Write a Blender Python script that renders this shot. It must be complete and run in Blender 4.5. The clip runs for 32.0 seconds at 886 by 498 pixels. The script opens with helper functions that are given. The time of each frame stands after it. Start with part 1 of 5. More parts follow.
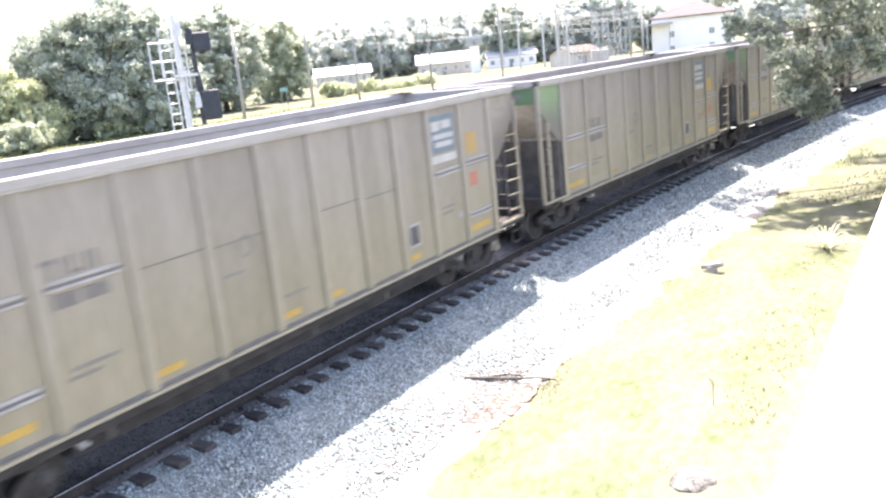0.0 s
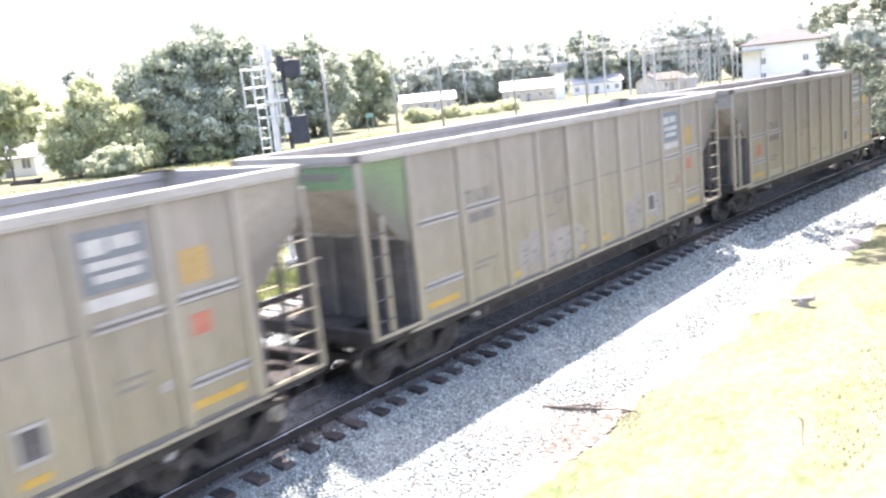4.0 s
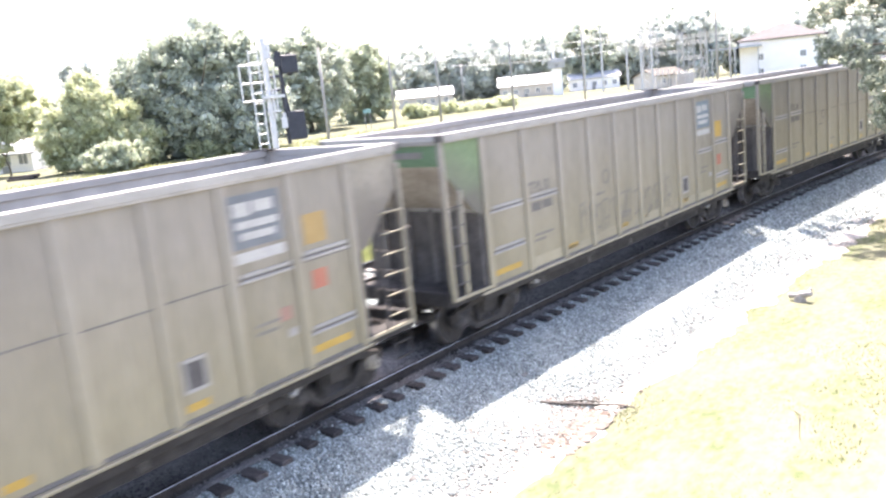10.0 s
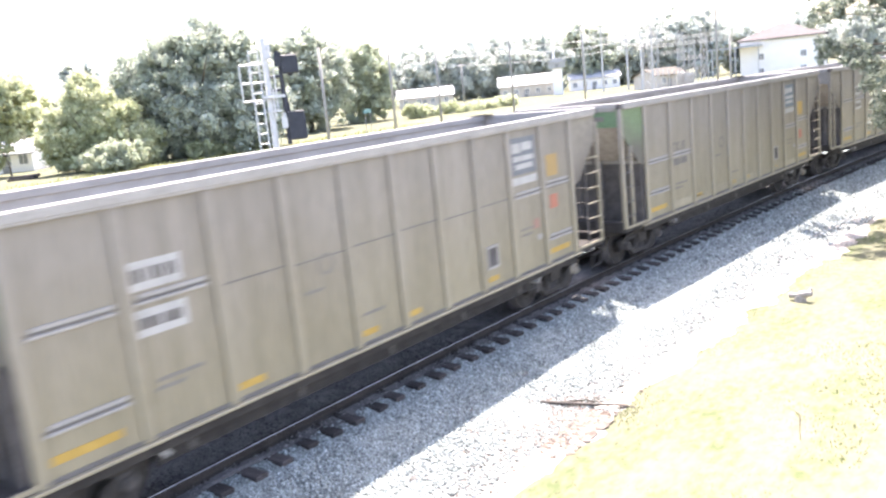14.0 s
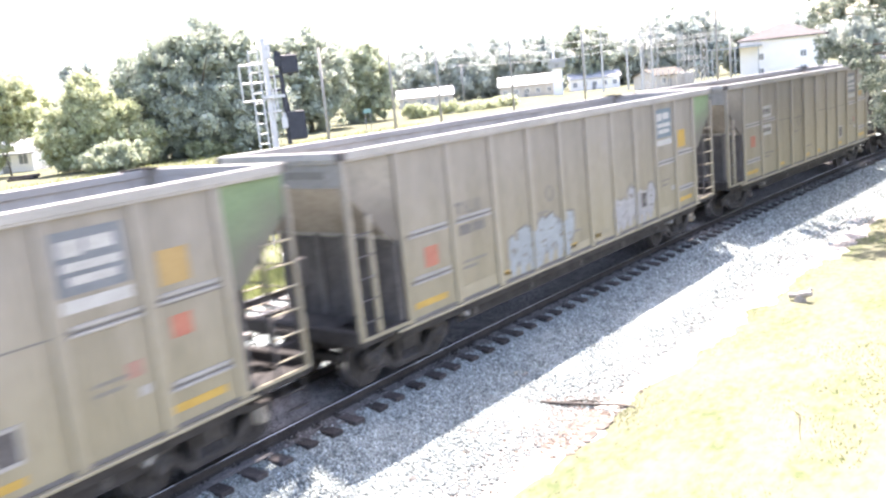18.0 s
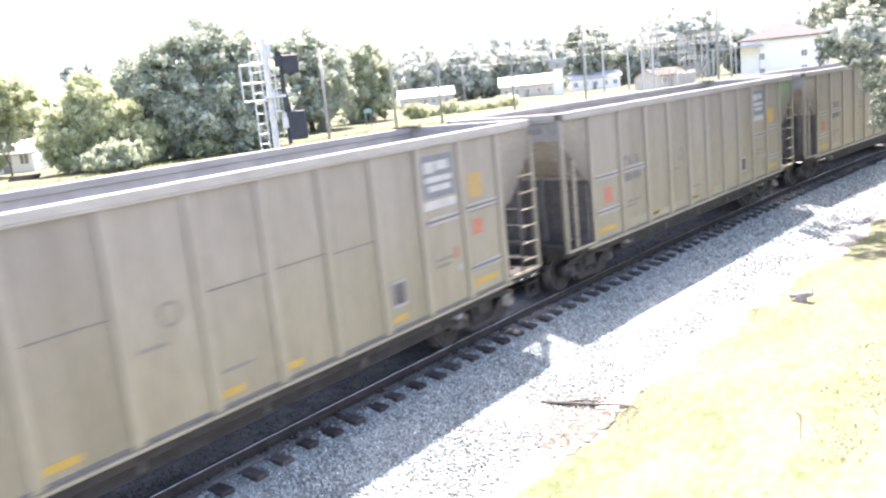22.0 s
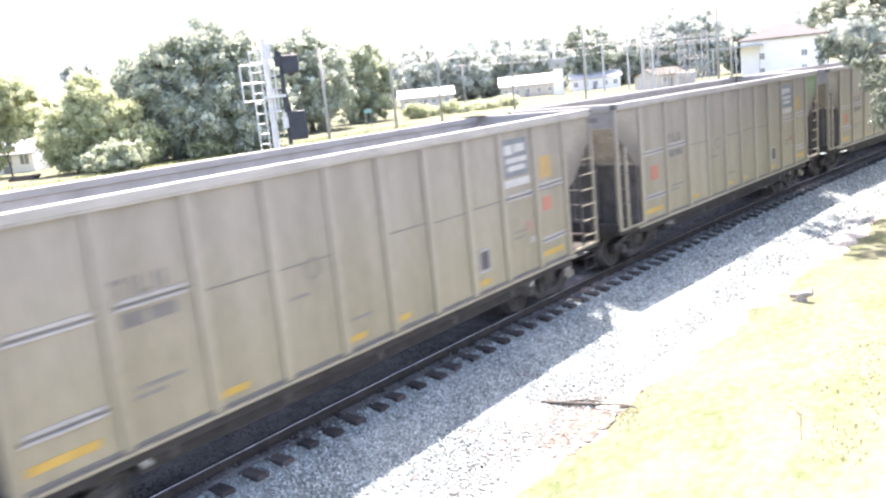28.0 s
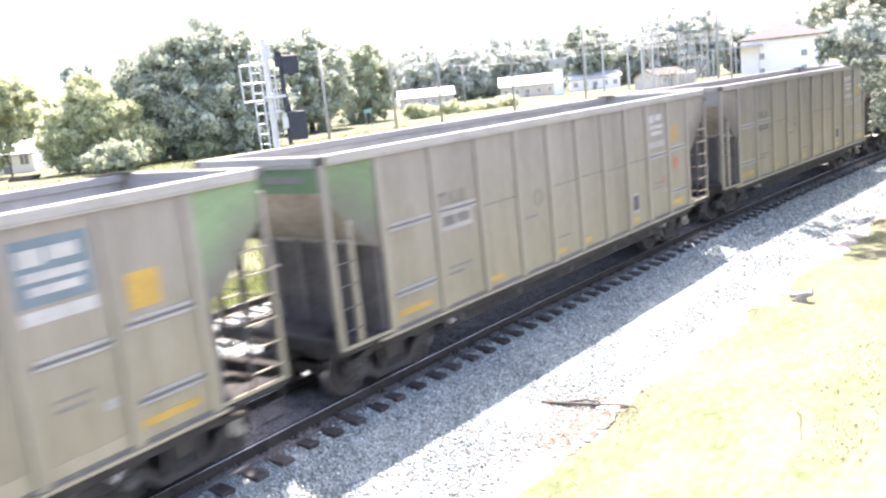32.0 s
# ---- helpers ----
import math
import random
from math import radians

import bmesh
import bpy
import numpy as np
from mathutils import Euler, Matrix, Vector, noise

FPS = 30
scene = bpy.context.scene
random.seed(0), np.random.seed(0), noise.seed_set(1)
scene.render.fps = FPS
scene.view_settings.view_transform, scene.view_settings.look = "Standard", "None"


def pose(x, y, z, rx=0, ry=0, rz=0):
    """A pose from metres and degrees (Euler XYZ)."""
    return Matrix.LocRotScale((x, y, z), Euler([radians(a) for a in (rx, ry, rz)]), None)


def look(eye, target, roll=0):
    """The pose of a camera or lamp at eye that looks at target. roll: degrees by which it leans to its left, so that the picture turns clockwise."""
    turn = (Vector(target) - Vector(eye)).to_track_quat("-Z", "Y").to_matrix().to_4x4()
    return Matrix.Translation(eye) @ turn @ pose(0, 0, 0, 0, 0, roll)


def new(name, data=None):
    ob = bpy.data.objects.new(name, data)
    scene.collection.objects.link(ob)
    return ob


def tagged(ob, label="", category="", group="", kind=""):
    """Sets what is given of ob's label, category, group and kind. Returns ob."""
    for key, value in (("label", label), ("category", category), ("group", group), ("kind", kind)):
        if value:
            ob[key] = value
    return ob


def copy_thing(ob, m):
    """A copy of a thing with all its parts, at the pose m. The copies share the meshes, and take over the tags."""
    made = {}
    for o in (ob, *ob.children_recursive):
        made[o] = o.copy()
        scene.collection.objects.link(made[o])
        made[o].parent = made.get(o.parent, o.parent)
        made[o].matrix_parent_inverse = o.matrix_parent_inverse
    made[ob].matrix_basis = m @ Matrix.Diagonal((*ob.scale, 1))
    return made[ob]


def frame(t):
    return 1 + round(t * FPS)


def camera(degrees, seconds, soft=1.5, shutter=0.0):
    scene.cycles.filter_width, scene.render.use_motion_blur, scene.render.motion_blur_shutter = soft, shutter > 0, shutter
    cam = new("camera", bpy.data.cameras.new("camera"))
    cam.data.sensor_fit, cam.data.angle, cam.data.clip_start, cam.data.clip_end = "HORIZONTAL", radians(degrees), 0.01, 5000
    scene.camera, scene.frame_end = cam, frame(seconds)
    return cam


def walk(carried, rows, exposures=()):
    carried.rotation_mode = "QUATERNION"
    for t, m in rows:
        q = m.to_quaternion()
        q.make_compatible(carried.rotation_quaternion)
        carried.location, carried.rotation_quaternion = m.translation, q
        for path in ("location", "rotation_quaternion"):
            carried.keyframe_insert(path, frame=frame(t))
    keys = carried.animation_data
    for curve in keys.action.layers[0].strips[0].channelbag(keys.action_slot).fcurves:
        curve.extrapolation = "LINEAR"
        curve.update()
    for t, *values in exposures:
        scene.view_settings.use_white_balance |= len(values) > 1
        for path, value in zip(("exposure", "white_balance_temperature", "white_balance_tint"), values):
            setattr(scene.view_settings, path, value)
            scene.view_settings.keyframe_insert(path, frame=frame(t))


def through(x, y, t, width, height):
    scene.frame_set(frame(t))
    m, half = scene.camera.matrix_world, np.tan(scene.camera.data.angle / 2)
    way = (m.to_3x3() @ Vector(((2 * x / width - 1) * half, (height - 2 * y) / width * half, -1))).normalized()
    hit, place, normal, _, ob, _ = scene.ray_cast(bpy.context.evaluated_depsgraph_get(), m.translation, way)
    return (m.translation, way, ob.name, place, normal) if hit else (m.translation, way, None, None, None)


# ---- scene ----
# ---------------------------------------------------------------- camera
CAM_AT = (-6.40, -10.582, 4.99)


def aim(yaw, pitch, lean):
    """The camera's pose: yaw from the x axis, pitch above the horizon, lean to its right, in degrees."""
    a, b, c = radians(yaw), radians(pitch), radians(lean)
    ahead = Vector((math.cos(a) * math.cos(b), math.sin(a) * math.cos(b), math.sin(b)))
    right = Vector((math.sin(a), -math.cos(a), 0))
    up = right.cross(ahead)
    side = math.cos(c) * right - math.sin(c) * up
    top = math.sin(c) * right + math.cos(c) * up
    m = Matrix((side, top, -ahead)).transposed().to_4x4()
    return Matrix.Translation(CAM_AT) @ m


cam = camera(54.94, 32.0, soft=2.4, shutter=0.5)
TURNS = (
    (0, 32.162, -12.864, 6.004), (0.5, 32.171, -12.893, 6.075), (0.6, 33.45, -12.87, 6.121), (0.7, 34.079, -12.826, 6.167),
    (0.8, 35.008, -12.64, 6.213), (0.9, 36.529, -12.535, 6.259), (1, 38.434, -12.257, 6.305), (1.1, 38.691, -12.235, 6.173),
    (1.2, 38.365, -12.14, 6.041), (1.3, 38.121, -11.78, 5.908), (1.4, 37.807, -11.538, 5.776), (1.5, 36.982, -11.378, 5.643),
    (1.6, 36.7, -11.36, 5.671), (1.7, 36.767, -11.188, 5.698), (1.8, 36.789, -11.047, 5.725), (1.9, 36.892, -10.971, 5.753),
    (2, 37.119, -10.834, 5.78), (2.5, 37.565, -10.545, 5.807), (3, 37.567, -10.541, 5.805), (3.5, 37.519, -10.556, 5.819),
    (5.5, 37.375, -10.73, 5.816), (6, 37.32, -10.768, 5.814), (7, 37.322, -10.793, 5.815), (8, 37.33, -10.843, 5.803),
    (9.5, 37.338, -10.891, 5.81), (12, 37.377, -10.9, 5.827), (16.5, 37.344, -10.897, 5.817), (20, 37.389, -10.897, 5.818),
    (24, 37.413, -10.894, 5.832), (28, 37.417, -10.897, 5.867), (32, 37.411, -10.884, 5.875))
walk(cam, [(t, aim(a, b, c)) for t, a, b, c in TURNS], exposures=((0, 2.36, 6715, 19), (32, 2.36, 6715, 19)))

# ---------------------------------------------------------------- light
TO_SUN = Vector((0.38, 0.24, 1.0)).normalized()
world = bpy.data.worlds.new("sky")
world.use_nodes = True
scene.world = world
wn = world.node_tree
sky = wn.nodes.new("ShaderNodeTexSky")
sky.sky_type, sky.sun_disc = "NISHITA", False
sky.sun_elevation = math.asin(TO_SUN.z)
sky.sun_rotation = math.atan2(TO_SUN.x, TO_SUN.y)
sky.air_density, sky.dust_density, sky.ozone_density = 1.0, 3.0, 1.0
wn.nodes["Background"].inputs["Strength"].default_value = 0.15
wn.links.new(sky.outputs[0], wn.nodes["Background"].inputs["Color"])
sun = new("sun", bpy.data.lights.new("sun", "SUN"))
sun.data.energy, sun.data.angle, sun.data.color = 4.5, radians(0.53), (1.0, 0.95, 0.88)
sun.matrix_world = look(TO_SUN * 100, (0, 0, 0))

# ---------------------------------------------------------------- materials


def material(name, dark, light, rough=0.7, metal=0.0, coarse=2.0, fine=25.0, bump=0.15, place="Object", island=0.0,
             stretch=(1, 1, 1), through=0.0, per_object=0.0, third=None, gloss=0.4, dust=None, soot=None):
    """Two colours mixed by a coarse and a fine noise; island: spread of value from piece to piece; through: translucent share."""
    m = bpy.data.materials.new(name)
    m.use_nodes = True
    nt = m.node_tree
    n, l = nt.nodes, nt.links
    bsdf = n["Principled BSDF"]
    info = n.new("ShaderNodeObjectInfo")
    geo = n.new("ShaderNodeNewGeometry")
    add = n.new("ShaderNodeVectorMath")
    add.operation = "ADD"
    mul = n.new("ShaderNodeVectorMath")
    mul.operation = "MULTIPLY"
    mul.inputs[1].default_value = stretch
    if place == "World":
        l.new(geo.outputs["Position"], mul.inputs[0])
    else:
        tc = n.new("ShaderNodeTexCoord")
        l.new(tc.outputs["Object"], mul.inputs[0])
        sc = n.new("ShaderNodeMath")
        sc.operation = "MULTIPLY"
        sc.inputs[1].default_value = 37.0
        l.new(info.outputs["Random"], sc.inputs[0])
        l.new(sc.outputs[0], add.inputs[1])
    l.new(mul.outputs[0], add.inputs[0])
    a = n.new("ShaderNodeTexNoise")
    a.inputs["Scale"].default_value, a.inputs["Detail"].default_value = coarse, 5
    b = n.new("ShaderNodeTexNoise")
    b.inputs["Scale"].default_value, b.inputs["Detail"].default_value = fine, 4
    for k in (a, b):
        l.new(add.outputs[0], k.inputs["Vector"])
    mx = n.new("ShaderNodeMath")
    mx.operation = "MULTIPLY_ADD"
    mx.inputs[1].default_value = 0.55
    l.new(b.outputs["Fac"], mx.inputs[0])
    half = n.new("ShaderNodeMath")
    half.operation = "MULTIPLY"
    half.inputs[1].default_value = 0.55
    l.new(a.outputs["Fac"], half.inputs[0])
    l.new(half.outputs[0], mx.inputs[2])
    ramp = n.new("ShaderNodeValToRGB")
    ramp.color_ramp.elements[0].position, ramp.color_ramp.elements[0].color = 0.38, (*dark, 1)
    ramp.color_ramp.elements[1].position, ramp.color_ramp.elements[1].color = 0.70, (*light, 1)
    if third:
        e = ramp.color_ramp.elements.new(0.54)
        e.color = (*third, 1)
    l.new(mx.outputs[0], ramp.inputs[0])
    col = ramp.outputs[0]
    if dust:
        sep = n.new("ShaderNodeSeparateXYZ")
        l.new(tc.outputs["Object"], sep.inputs[0])
        up = n.new("ShaderNodeMath")
        up.operation = "MULTIPLY_ADD"
        up.inputs[1].default_value = 1.6
        l.new(a.outputs["Fac"], up.inputs[0])
        l.new(sep.outputs["Z"], up.inputs[2])
        span = n.new("ShaderNodeMapRange")
        span.inputs["From Min"].default_value, span.inputs["From Max"].default_value = 2.2, 4.3
        l.new(up.outputs[0], span.inputs["Value"])
        tint = n.new("ShaderNodeMix")
        tint.data_type, tint.blend_type = "RGBA", "MULTIPLY"
        tint.inputs["Factor"].default_value = 1.0
        wash = n.new("ShaderNodeValToRGB")
        wash.color_ramp.elements[0].color = (*dust, 1)
        wash.color_ramp.elements[1].color = (0.98, 0.98, 1.0, 1)
        l.new(span.outputs[0], wash.inputs[0])
        l.new(col, tint.inputs["A"])
        l.new(wash.outputs[0], tint.inputs["B"])
        col = tint.outputs["Result"]
    if soot:
        # coal soot and rust film that climbs from the foot of the sheet and thins out above
        cut = n.new("ShaderNodeVectorMath")
        cut.operation = "DOT_PRODUCT"
        cut.inputs[1].default_value = (0.4, 0, 1)
        l.new(tc.outputs["Object"], cut.inputs[0])
        ragged = n.new("ShaderNodeMath")
        ragged.operation = "MULTIPLY_ADD"
        ragged.inputs[1].default_value = 0.9
        l.new(a.outputs["Fac"], ragged.inputs[0])
        l.new(cut.outputs["Value"], ragged.inputs[2])
        film = n.new("ShaderNodeMapRange")
        film.inputs["From Min"].default_value, film.inputs["From Max"].default_value = soot, soot + 0.8
        film.inputs["To Min"].default_value, film.inputs["To Max"].default_value = 0.92, 0.0
        l.new(ragged.outputs[0], film.inputs["Value"])
        grime = n.new("ShaderNodeMix")
        grime.data_type = "RGBA"
        grime.inputs["B"].default_value = (0.118, 0.106, 0.092, 1)
        l.new(film.outputs[0], grime.inputs["Factor"])
        l.new(col, grime.inputs["A"])
        col = grime.outputs["Result"]
    if island or per_object:
        hsv = n.new("ShaderNodeHueSaturation")
        rng = n.new("ShaderNodeMapRange")
        s = island or per_object
        rng.inputs["To Min"].default_value, rng.inputs["To Max"].default_value = 1 - s, 1 + s
        l.new(geo.outputs["Random Per Island"] if island else info.outputs["Random"], rng.inputs["Value"])
        l.new(rng.outputs[0], hsv.inputs["Value"])
        l.new(col, hsv.inputs["Color"])
        col = hsv.outputs[0]
    l.new(col, bsdf.inputs["Base Color"])
    bsdf.inputs["Roughness"].default_value, bsdf.inputs["Metallic"].default_value = rough, metal
    bsdf.inputs["Specular IOR Level"].default_value = gloss
    if bump:
        bp = n.new("ShaderNodeBump")
        bp.inputs["Strength"].default_value, bp.inputs["Distance"].default_value = bump, 0.02
        l.new(b.outputs["Fac"], bp.inputs["Height"])
        l.new(bp.outputs[0], bsdf.inputs["Normal"])
    if through:
        tr = n.new("ShaderNodeBsdfTranslucent")
        mixs = n.new("ShaderNodeMixShader")
        mixs.inputs[0].default_value = through
        l.new(col, tr.inputs["Color"])
        l.new(bsdf.outputs[0], mixs.inputs[1])
        l.new(tr.outputs[0], mixs.inputs[2])
        l.new(mixs.outputs[0], n["Material Output"].inputs["Surface"])
    return m


M_SIDE = material("weathered_aluminium", (0.182, 0.165, 0.138), (0.268, 0.244, 0.206), 0.55, 0.15, 0.7, 9, 0.05, stretch=(3.0, 3.0, 0.35), per_object=0.06, dust=(1.07, 1.04, 0.85))
M_RIB = material("rib_aluminium", (0.222, 0.203, 0.172), (0.294, 0.269, 0.23), 0.55, 0.15, 1.0, 12, 0.05, stretch=(3, 3, 0.5), per_object=0.08, dust=(1.07, 1.04, 0.87))
M_INNER = material("coal_stained_lining", (0.25, 0.243, 0.23), (0.40, 0.39, 0.373), 0.7, 0.1, 0.8, 8, 0.08, stretch=(2, 2, 0.6))
M_CHORD = material("scuffed_chord_aluminium", (0.235, 0.226, 0.212), (0.335, 0.322, 0.304), 0.5, 0.1, 1.5, 20, 0.06)
M_SLOPE = material("rust_dusted_slope_sheet", (0.29, 0.258, 0.22), (0.47, 0.43, 0.378), 0.7, 0.1, 1.1, 10, 0.08, dust=(0.2, 0.18, 0.165))
M_STIFF = material("dusty_grey_steel", (0.1, 0.093, 0.088), (0.19, 0.178, 0.168), 0.75, 0.1, 2, 20, 0.1)
M_BEARING = material("dusty_pale_iron", (0.24, 0.215, 0.18), (0.4, 0.365, 0.31), 0.7, 0.1, 5, 30, 0.1)
M_GREEN = material("faded_green_paint", (0.092, 0.162, 0.082), (0.145, 0.228, 0.125), 0.6, 0.0, 1.2, 12, 0.04, per_object=0.15)
M_GREENCORNER = material("sooty_green_paint", (0.115, 0.168, 0.088), (0.168, 0.232, 0.13), 0.6, 0.0, 1.2, 12, 0.04, per_object=0.12, soot=0.68)
M_GREYCORNER = material("sooty_aluminium", (0.182, 0.165, 0.138), (0.268, 0.244, 0.206), 0.55, 0.15, 0.9, 9, 0.05, per_object=0.06, soot=0.68)
M_GREYEND = material("grey_end_paint", (0.185, 0.176, 0.162), (0.285, 0.272, 0.25), 0.6, 0.0, 1.2, 12, 0.04)
M_GRIME = material("grimy_black_steel", (0.056, 0.051, 0.049), (0.125, 0.115, 0.11), 0.8, 0.1, 3, 25, 0.2)
M_TRUCK = material("oily_brown_cast_steel", (0.034, 0.031, 0.029), (0.075, 0.068, 0.063), 0.8, 0.1, 4, 30, 0.2, gloss=0.25)
M_OILY = material("oil_blackened_steel", (0.024, 0.022, 0.021), (0.06, 0.055, 0.052), 0.8, 0.1, 4, 30, 0.2, gloss=0.2)
M_WHEEL = material("worn_wheel_steel", (0.30, 0.295, 0.29), (0.55, 0.545, 0.54), 0.28, 0.9, 5, 30, 0.05)
M_YELLOW = material("faded_yellow_reflector", (0.32, 0.2, 0.042), (0.44, 0.285, 0.065), 0.5, 0.0, 4, 30, 0.03)
M_FADEYEL = material("sun_faded_yellow_placard", (0.28, 0.185, 0.07), (0.35, 0.24, 0.1), 0.6, 0.0, 4, 25, 0.03)
M_PALEYEL = material("dirty_pale_stripe", (0.20, 0.175, 0.125), (0.29, 0.25, 0.17), 0.6, 0.0, 3, 20, 0.03)
M_TEAL = material("faded_teal_paint", (0.16, 0.3, 0.29), (0.24, 0.4, 0.38), 0.6, 0.0, 4, 25, 0.03)
M_PINK = material("washed_out_red_placard", (0.24, 0.135, 0.105), (0.31, 0.18, 0.145), 0.6, 0.0, 5, 30, 0.03)
M_ORANGE = material("orange_placard", (0.30, 0.105, 0.07), (0.38, 0.15, 0.10), 0.6, 0.0, 5, 30, 0.03)
M_BLUE = material("faded_blue_paint", (0.098, 0.134, 0.158), (0.142, 0.182, 0.206), 0.6, 0.0, 4, 25, 0.03)
M_GREYBLUE = material("greyed_blue_paint", (0.108, 0.118, 0.13), (0.16, 0.172, 0.186), 0.6, 0.0, 4, 25, 0.03)
M_WHITE = material("dirty_white_paint", (0.30, 0.295, 0.28), (0.42, 0.41, 0.39), 0.6, 0.0, 4, 25, 0.03)
M_MARK = material("faded_lettering_and_shade_lines", (0.105, 0.098, 0.092), (0.165, 0.152, 0.138), 0.7, 0.0, 6, 40, 0.0)
M_FAINT = material("worn_grey_lettering", (0.142, 0.13, 0.113), (0.2, 0.184, 0.16), 0.7, 0.0, 6, 40, 0.0)
M_GRAF = material("dull_white_graffiti_paint", (0.225, 0.222, 0.22), (0.315, 0.31, 0.308), 0.6, 0.0, 3, 15, 0.0)
M_GRAFBLUE = material("dull_blue_white_graffiti_paint", (0.2, 0.22, 0.228), (0.278, 0.302, 0.31), 0.6, 0.0, 3, 15, 0.0)
M_GRAFOLD = material("nearly_worn_off_graffiti", (0.195, 0.178, 0.156), (0.272, 0.25, 0.218), 0.6, 0.0, 3, 15, 0.0)
M_COAL = material("coal_residue", (0.008, 0.008, 0.009), (0.028, 0.027, 0.027), 0.9, 0.0, 6, 40, 0.4, gloss=0.1)
M_RAILTOP = material("polished_rail_steel", (0.42, 0.415, 0.41), (0.58, 0.575, 0.57), 0.28, 1.0, 2, 40, 0.0)
M_RAIL = material("rusty_rail_steel", (0.026, 0.023, 0.021), (0.06, 0.052, 0.047), 0.85, 0.1, 3, 30, 0.15, place="World", gloss=0.2)
M_TIE = material("creosoted_timber", (0.034, 0.03, 0.029), (0.085, 0.075, 0.071), 0.9, 0.0, 3, 40, 0.35, stretch=(4, 1, 1), per_object=0.3, gloss=0.2)
M_OLDTIE = material("bleached_tie_timber", (0.15, 0.138, 0.125), (0.31, 0.292, 0.27), 0.95, 0.0, 3, 40, 0.35, stretch=(4, 1, 1), per_object=0.3, gloss=0.1)
M_BED = material("fine_ballast", (0.075, 0.087, 0.083), (0.3, 0.336, 0.32), 0.95, 0.0, 3, 28, 0.9, place="World", third=(0.152, 0.174, 0.166))
M_STONE = material("crushed_granite", (0.176, 0.2, 0.195), (0.36, 0.4, 0.392), 0.9, 0.0, 8, 60, 0.2, place="World", island=0.6)
M_DIRTY = material("coal_dusted_ballast", (0.06, 0.056, 0.055), (0.17, 0.161, 0.157), 0.95, 0.0, 3, 28, 0.9, place="World", third=(0.105, 0.099, 0.097))
# Dusty ballast with a paler base colour, to lift the shade under the cars.
M_GREYBED = material("shade_lifted_dusty_ballast", (0.09, 0.084, 0.081), (0.24, 0.228, 0.222), 0.95, 0.0, 3, 28, 0.9, place="World", third=(0.155, 0.147, 0.143))
M_DIRTSTONE = material("coal_dusted_stone", (0.075, 0.071, 0.069), (0.21, 0.202, 0.198), 0.9, 0.0, 8, 60, 0.2, place="World", island=0.5)
M_GROUND = material("dry_grass_ground", (0.08, 0.098, 0.047), (0.152, 0.15, 0.106), 0.95, 0.0, 0.9, 7, 0.3, place="World", third=(0.125, 0.127, 0.084), gloss=0.05, stretch=(0.6, 1.1, 1))
M_SANDY = material("sandy_verge", (0.15, 0.13, 0.11), (0.42, 0.40, 0.37), 0.95, 0.0, 0.9, 14, 0.6, place="World", third=(0.28, 0.262, 0.24))
M_BLADE = material("grass_blades", (0.055, 0.08, 0.026), (0.11, 0.128, 0.055), 0.8, 0.0, 0.6, 6, 0.0, place="World", island=0.3, through=0.35, gloss=0.05)
M_PALEBLADE = material("pale_dry_blades", (0.36, 0.38, 0.26), (0.52, 0.54, 0.4), 0.8, 0.0, 2, 8, 0.0, place="World", island=0.25, through=0.4, gloss=0.1)
M_FARBLADE = material("tall_meadow_blades", (0.17, 0.2, 0.065), (0.285, 0.305, 0.135), 0.8, 0.0, 0.5, 5, 0.0, place="World", island=0.25, through=0.45, gloss=0.05)
M_CONC = material("pale_concrete", (0.55, 0.54, 0.51), (0.72, 0.71, 0.68), 0.9, 0.0, 0.8, 18, 0.2, place="World")
M_BARK = material("grey_bark", (0.07, 0.058, 0.045), (0.18, 0.155, 0.125), 0.9, 0.0, 3, 20, 0.5, stretch=(2, 2, 0.5))
M_LEAF = material("oak_leaves", (0.36, 0.40, 0.33), (0.5, 0.54, 0.44), 0.55, 0.0, 0.3, 3, 0.0, place="World", island=0.28, through=0.34)
M_LEAFY = material("sunny_leaves", (0.43, 0.465, 0.28), (0.58, 0.6, 0.40), 0.55, 0.0, 0.3, 3, 0.0, place="World", island=0.28, through=0.34)
M_LEAFM = material("fresh_leaves", (0.40, 0.44, 0.31), (0.53, 0.565, 0.43), 0.55, 0.0, 0.3, 3, 0.0, place="World", island=0.28, through=0.34)
M_LEAFN = material("glossy_near_leaves", (0.165, 0.195, 0.15), (0.29, 0.322, 0.245), 0.35, 0.0, 0.8, 6, 0.0, place="World", island=0.35, through=0.45)
# Far foliage: distance haze is put into the base colour as a paler green.
M_LEAFF = material("haze_paled_leaves", (0.46, 0.5, 0.455), (0.58, 0.615, 0.56), 0.6, 0.0, 0.1, 1, 0.0, place="World", island=0.2, through=0.34)
M_POLE = material("weathered_pole_timber", (0.23, 0.22, 0.205), (0.37, 0.355, 0.335), 0.9, 0.0, 2, 20, 0.3)
M_GALV = material("galvanised_steel", (0.4, 0.395, 0.385), (0.56, 0.555, 0.545), 0.6, 0.15, 4, 30, 0.05)
M_ALUPAINT = material("aluminium_paint", (0.52, 0.515, 0.50), (0.66, 0.65, 0.635), 0.6, 0.1, 4, 30, 0.05)
M_CLOD = material("dark_soil_clods", (0.03, 0.025, 0.02), (0.1, 0.085, 0.07), 0.95, 0.0, 8, 60, 0.2, place="World", island=0.5, gloss=0.05)
M_SIGBLACK = material("black_signal_enamel", (0.024, 0.026, 0.033), (0.048, 0.051, 0.062), 0.5, 0.0, 4, 30, 0.05)
M_WALLW = material("white_plaster", (0.84, 0.81, 0.77), (0.91, 0.885, 0.845), 0.85, 0.0, 0.5, 8, 0.1, place="World")
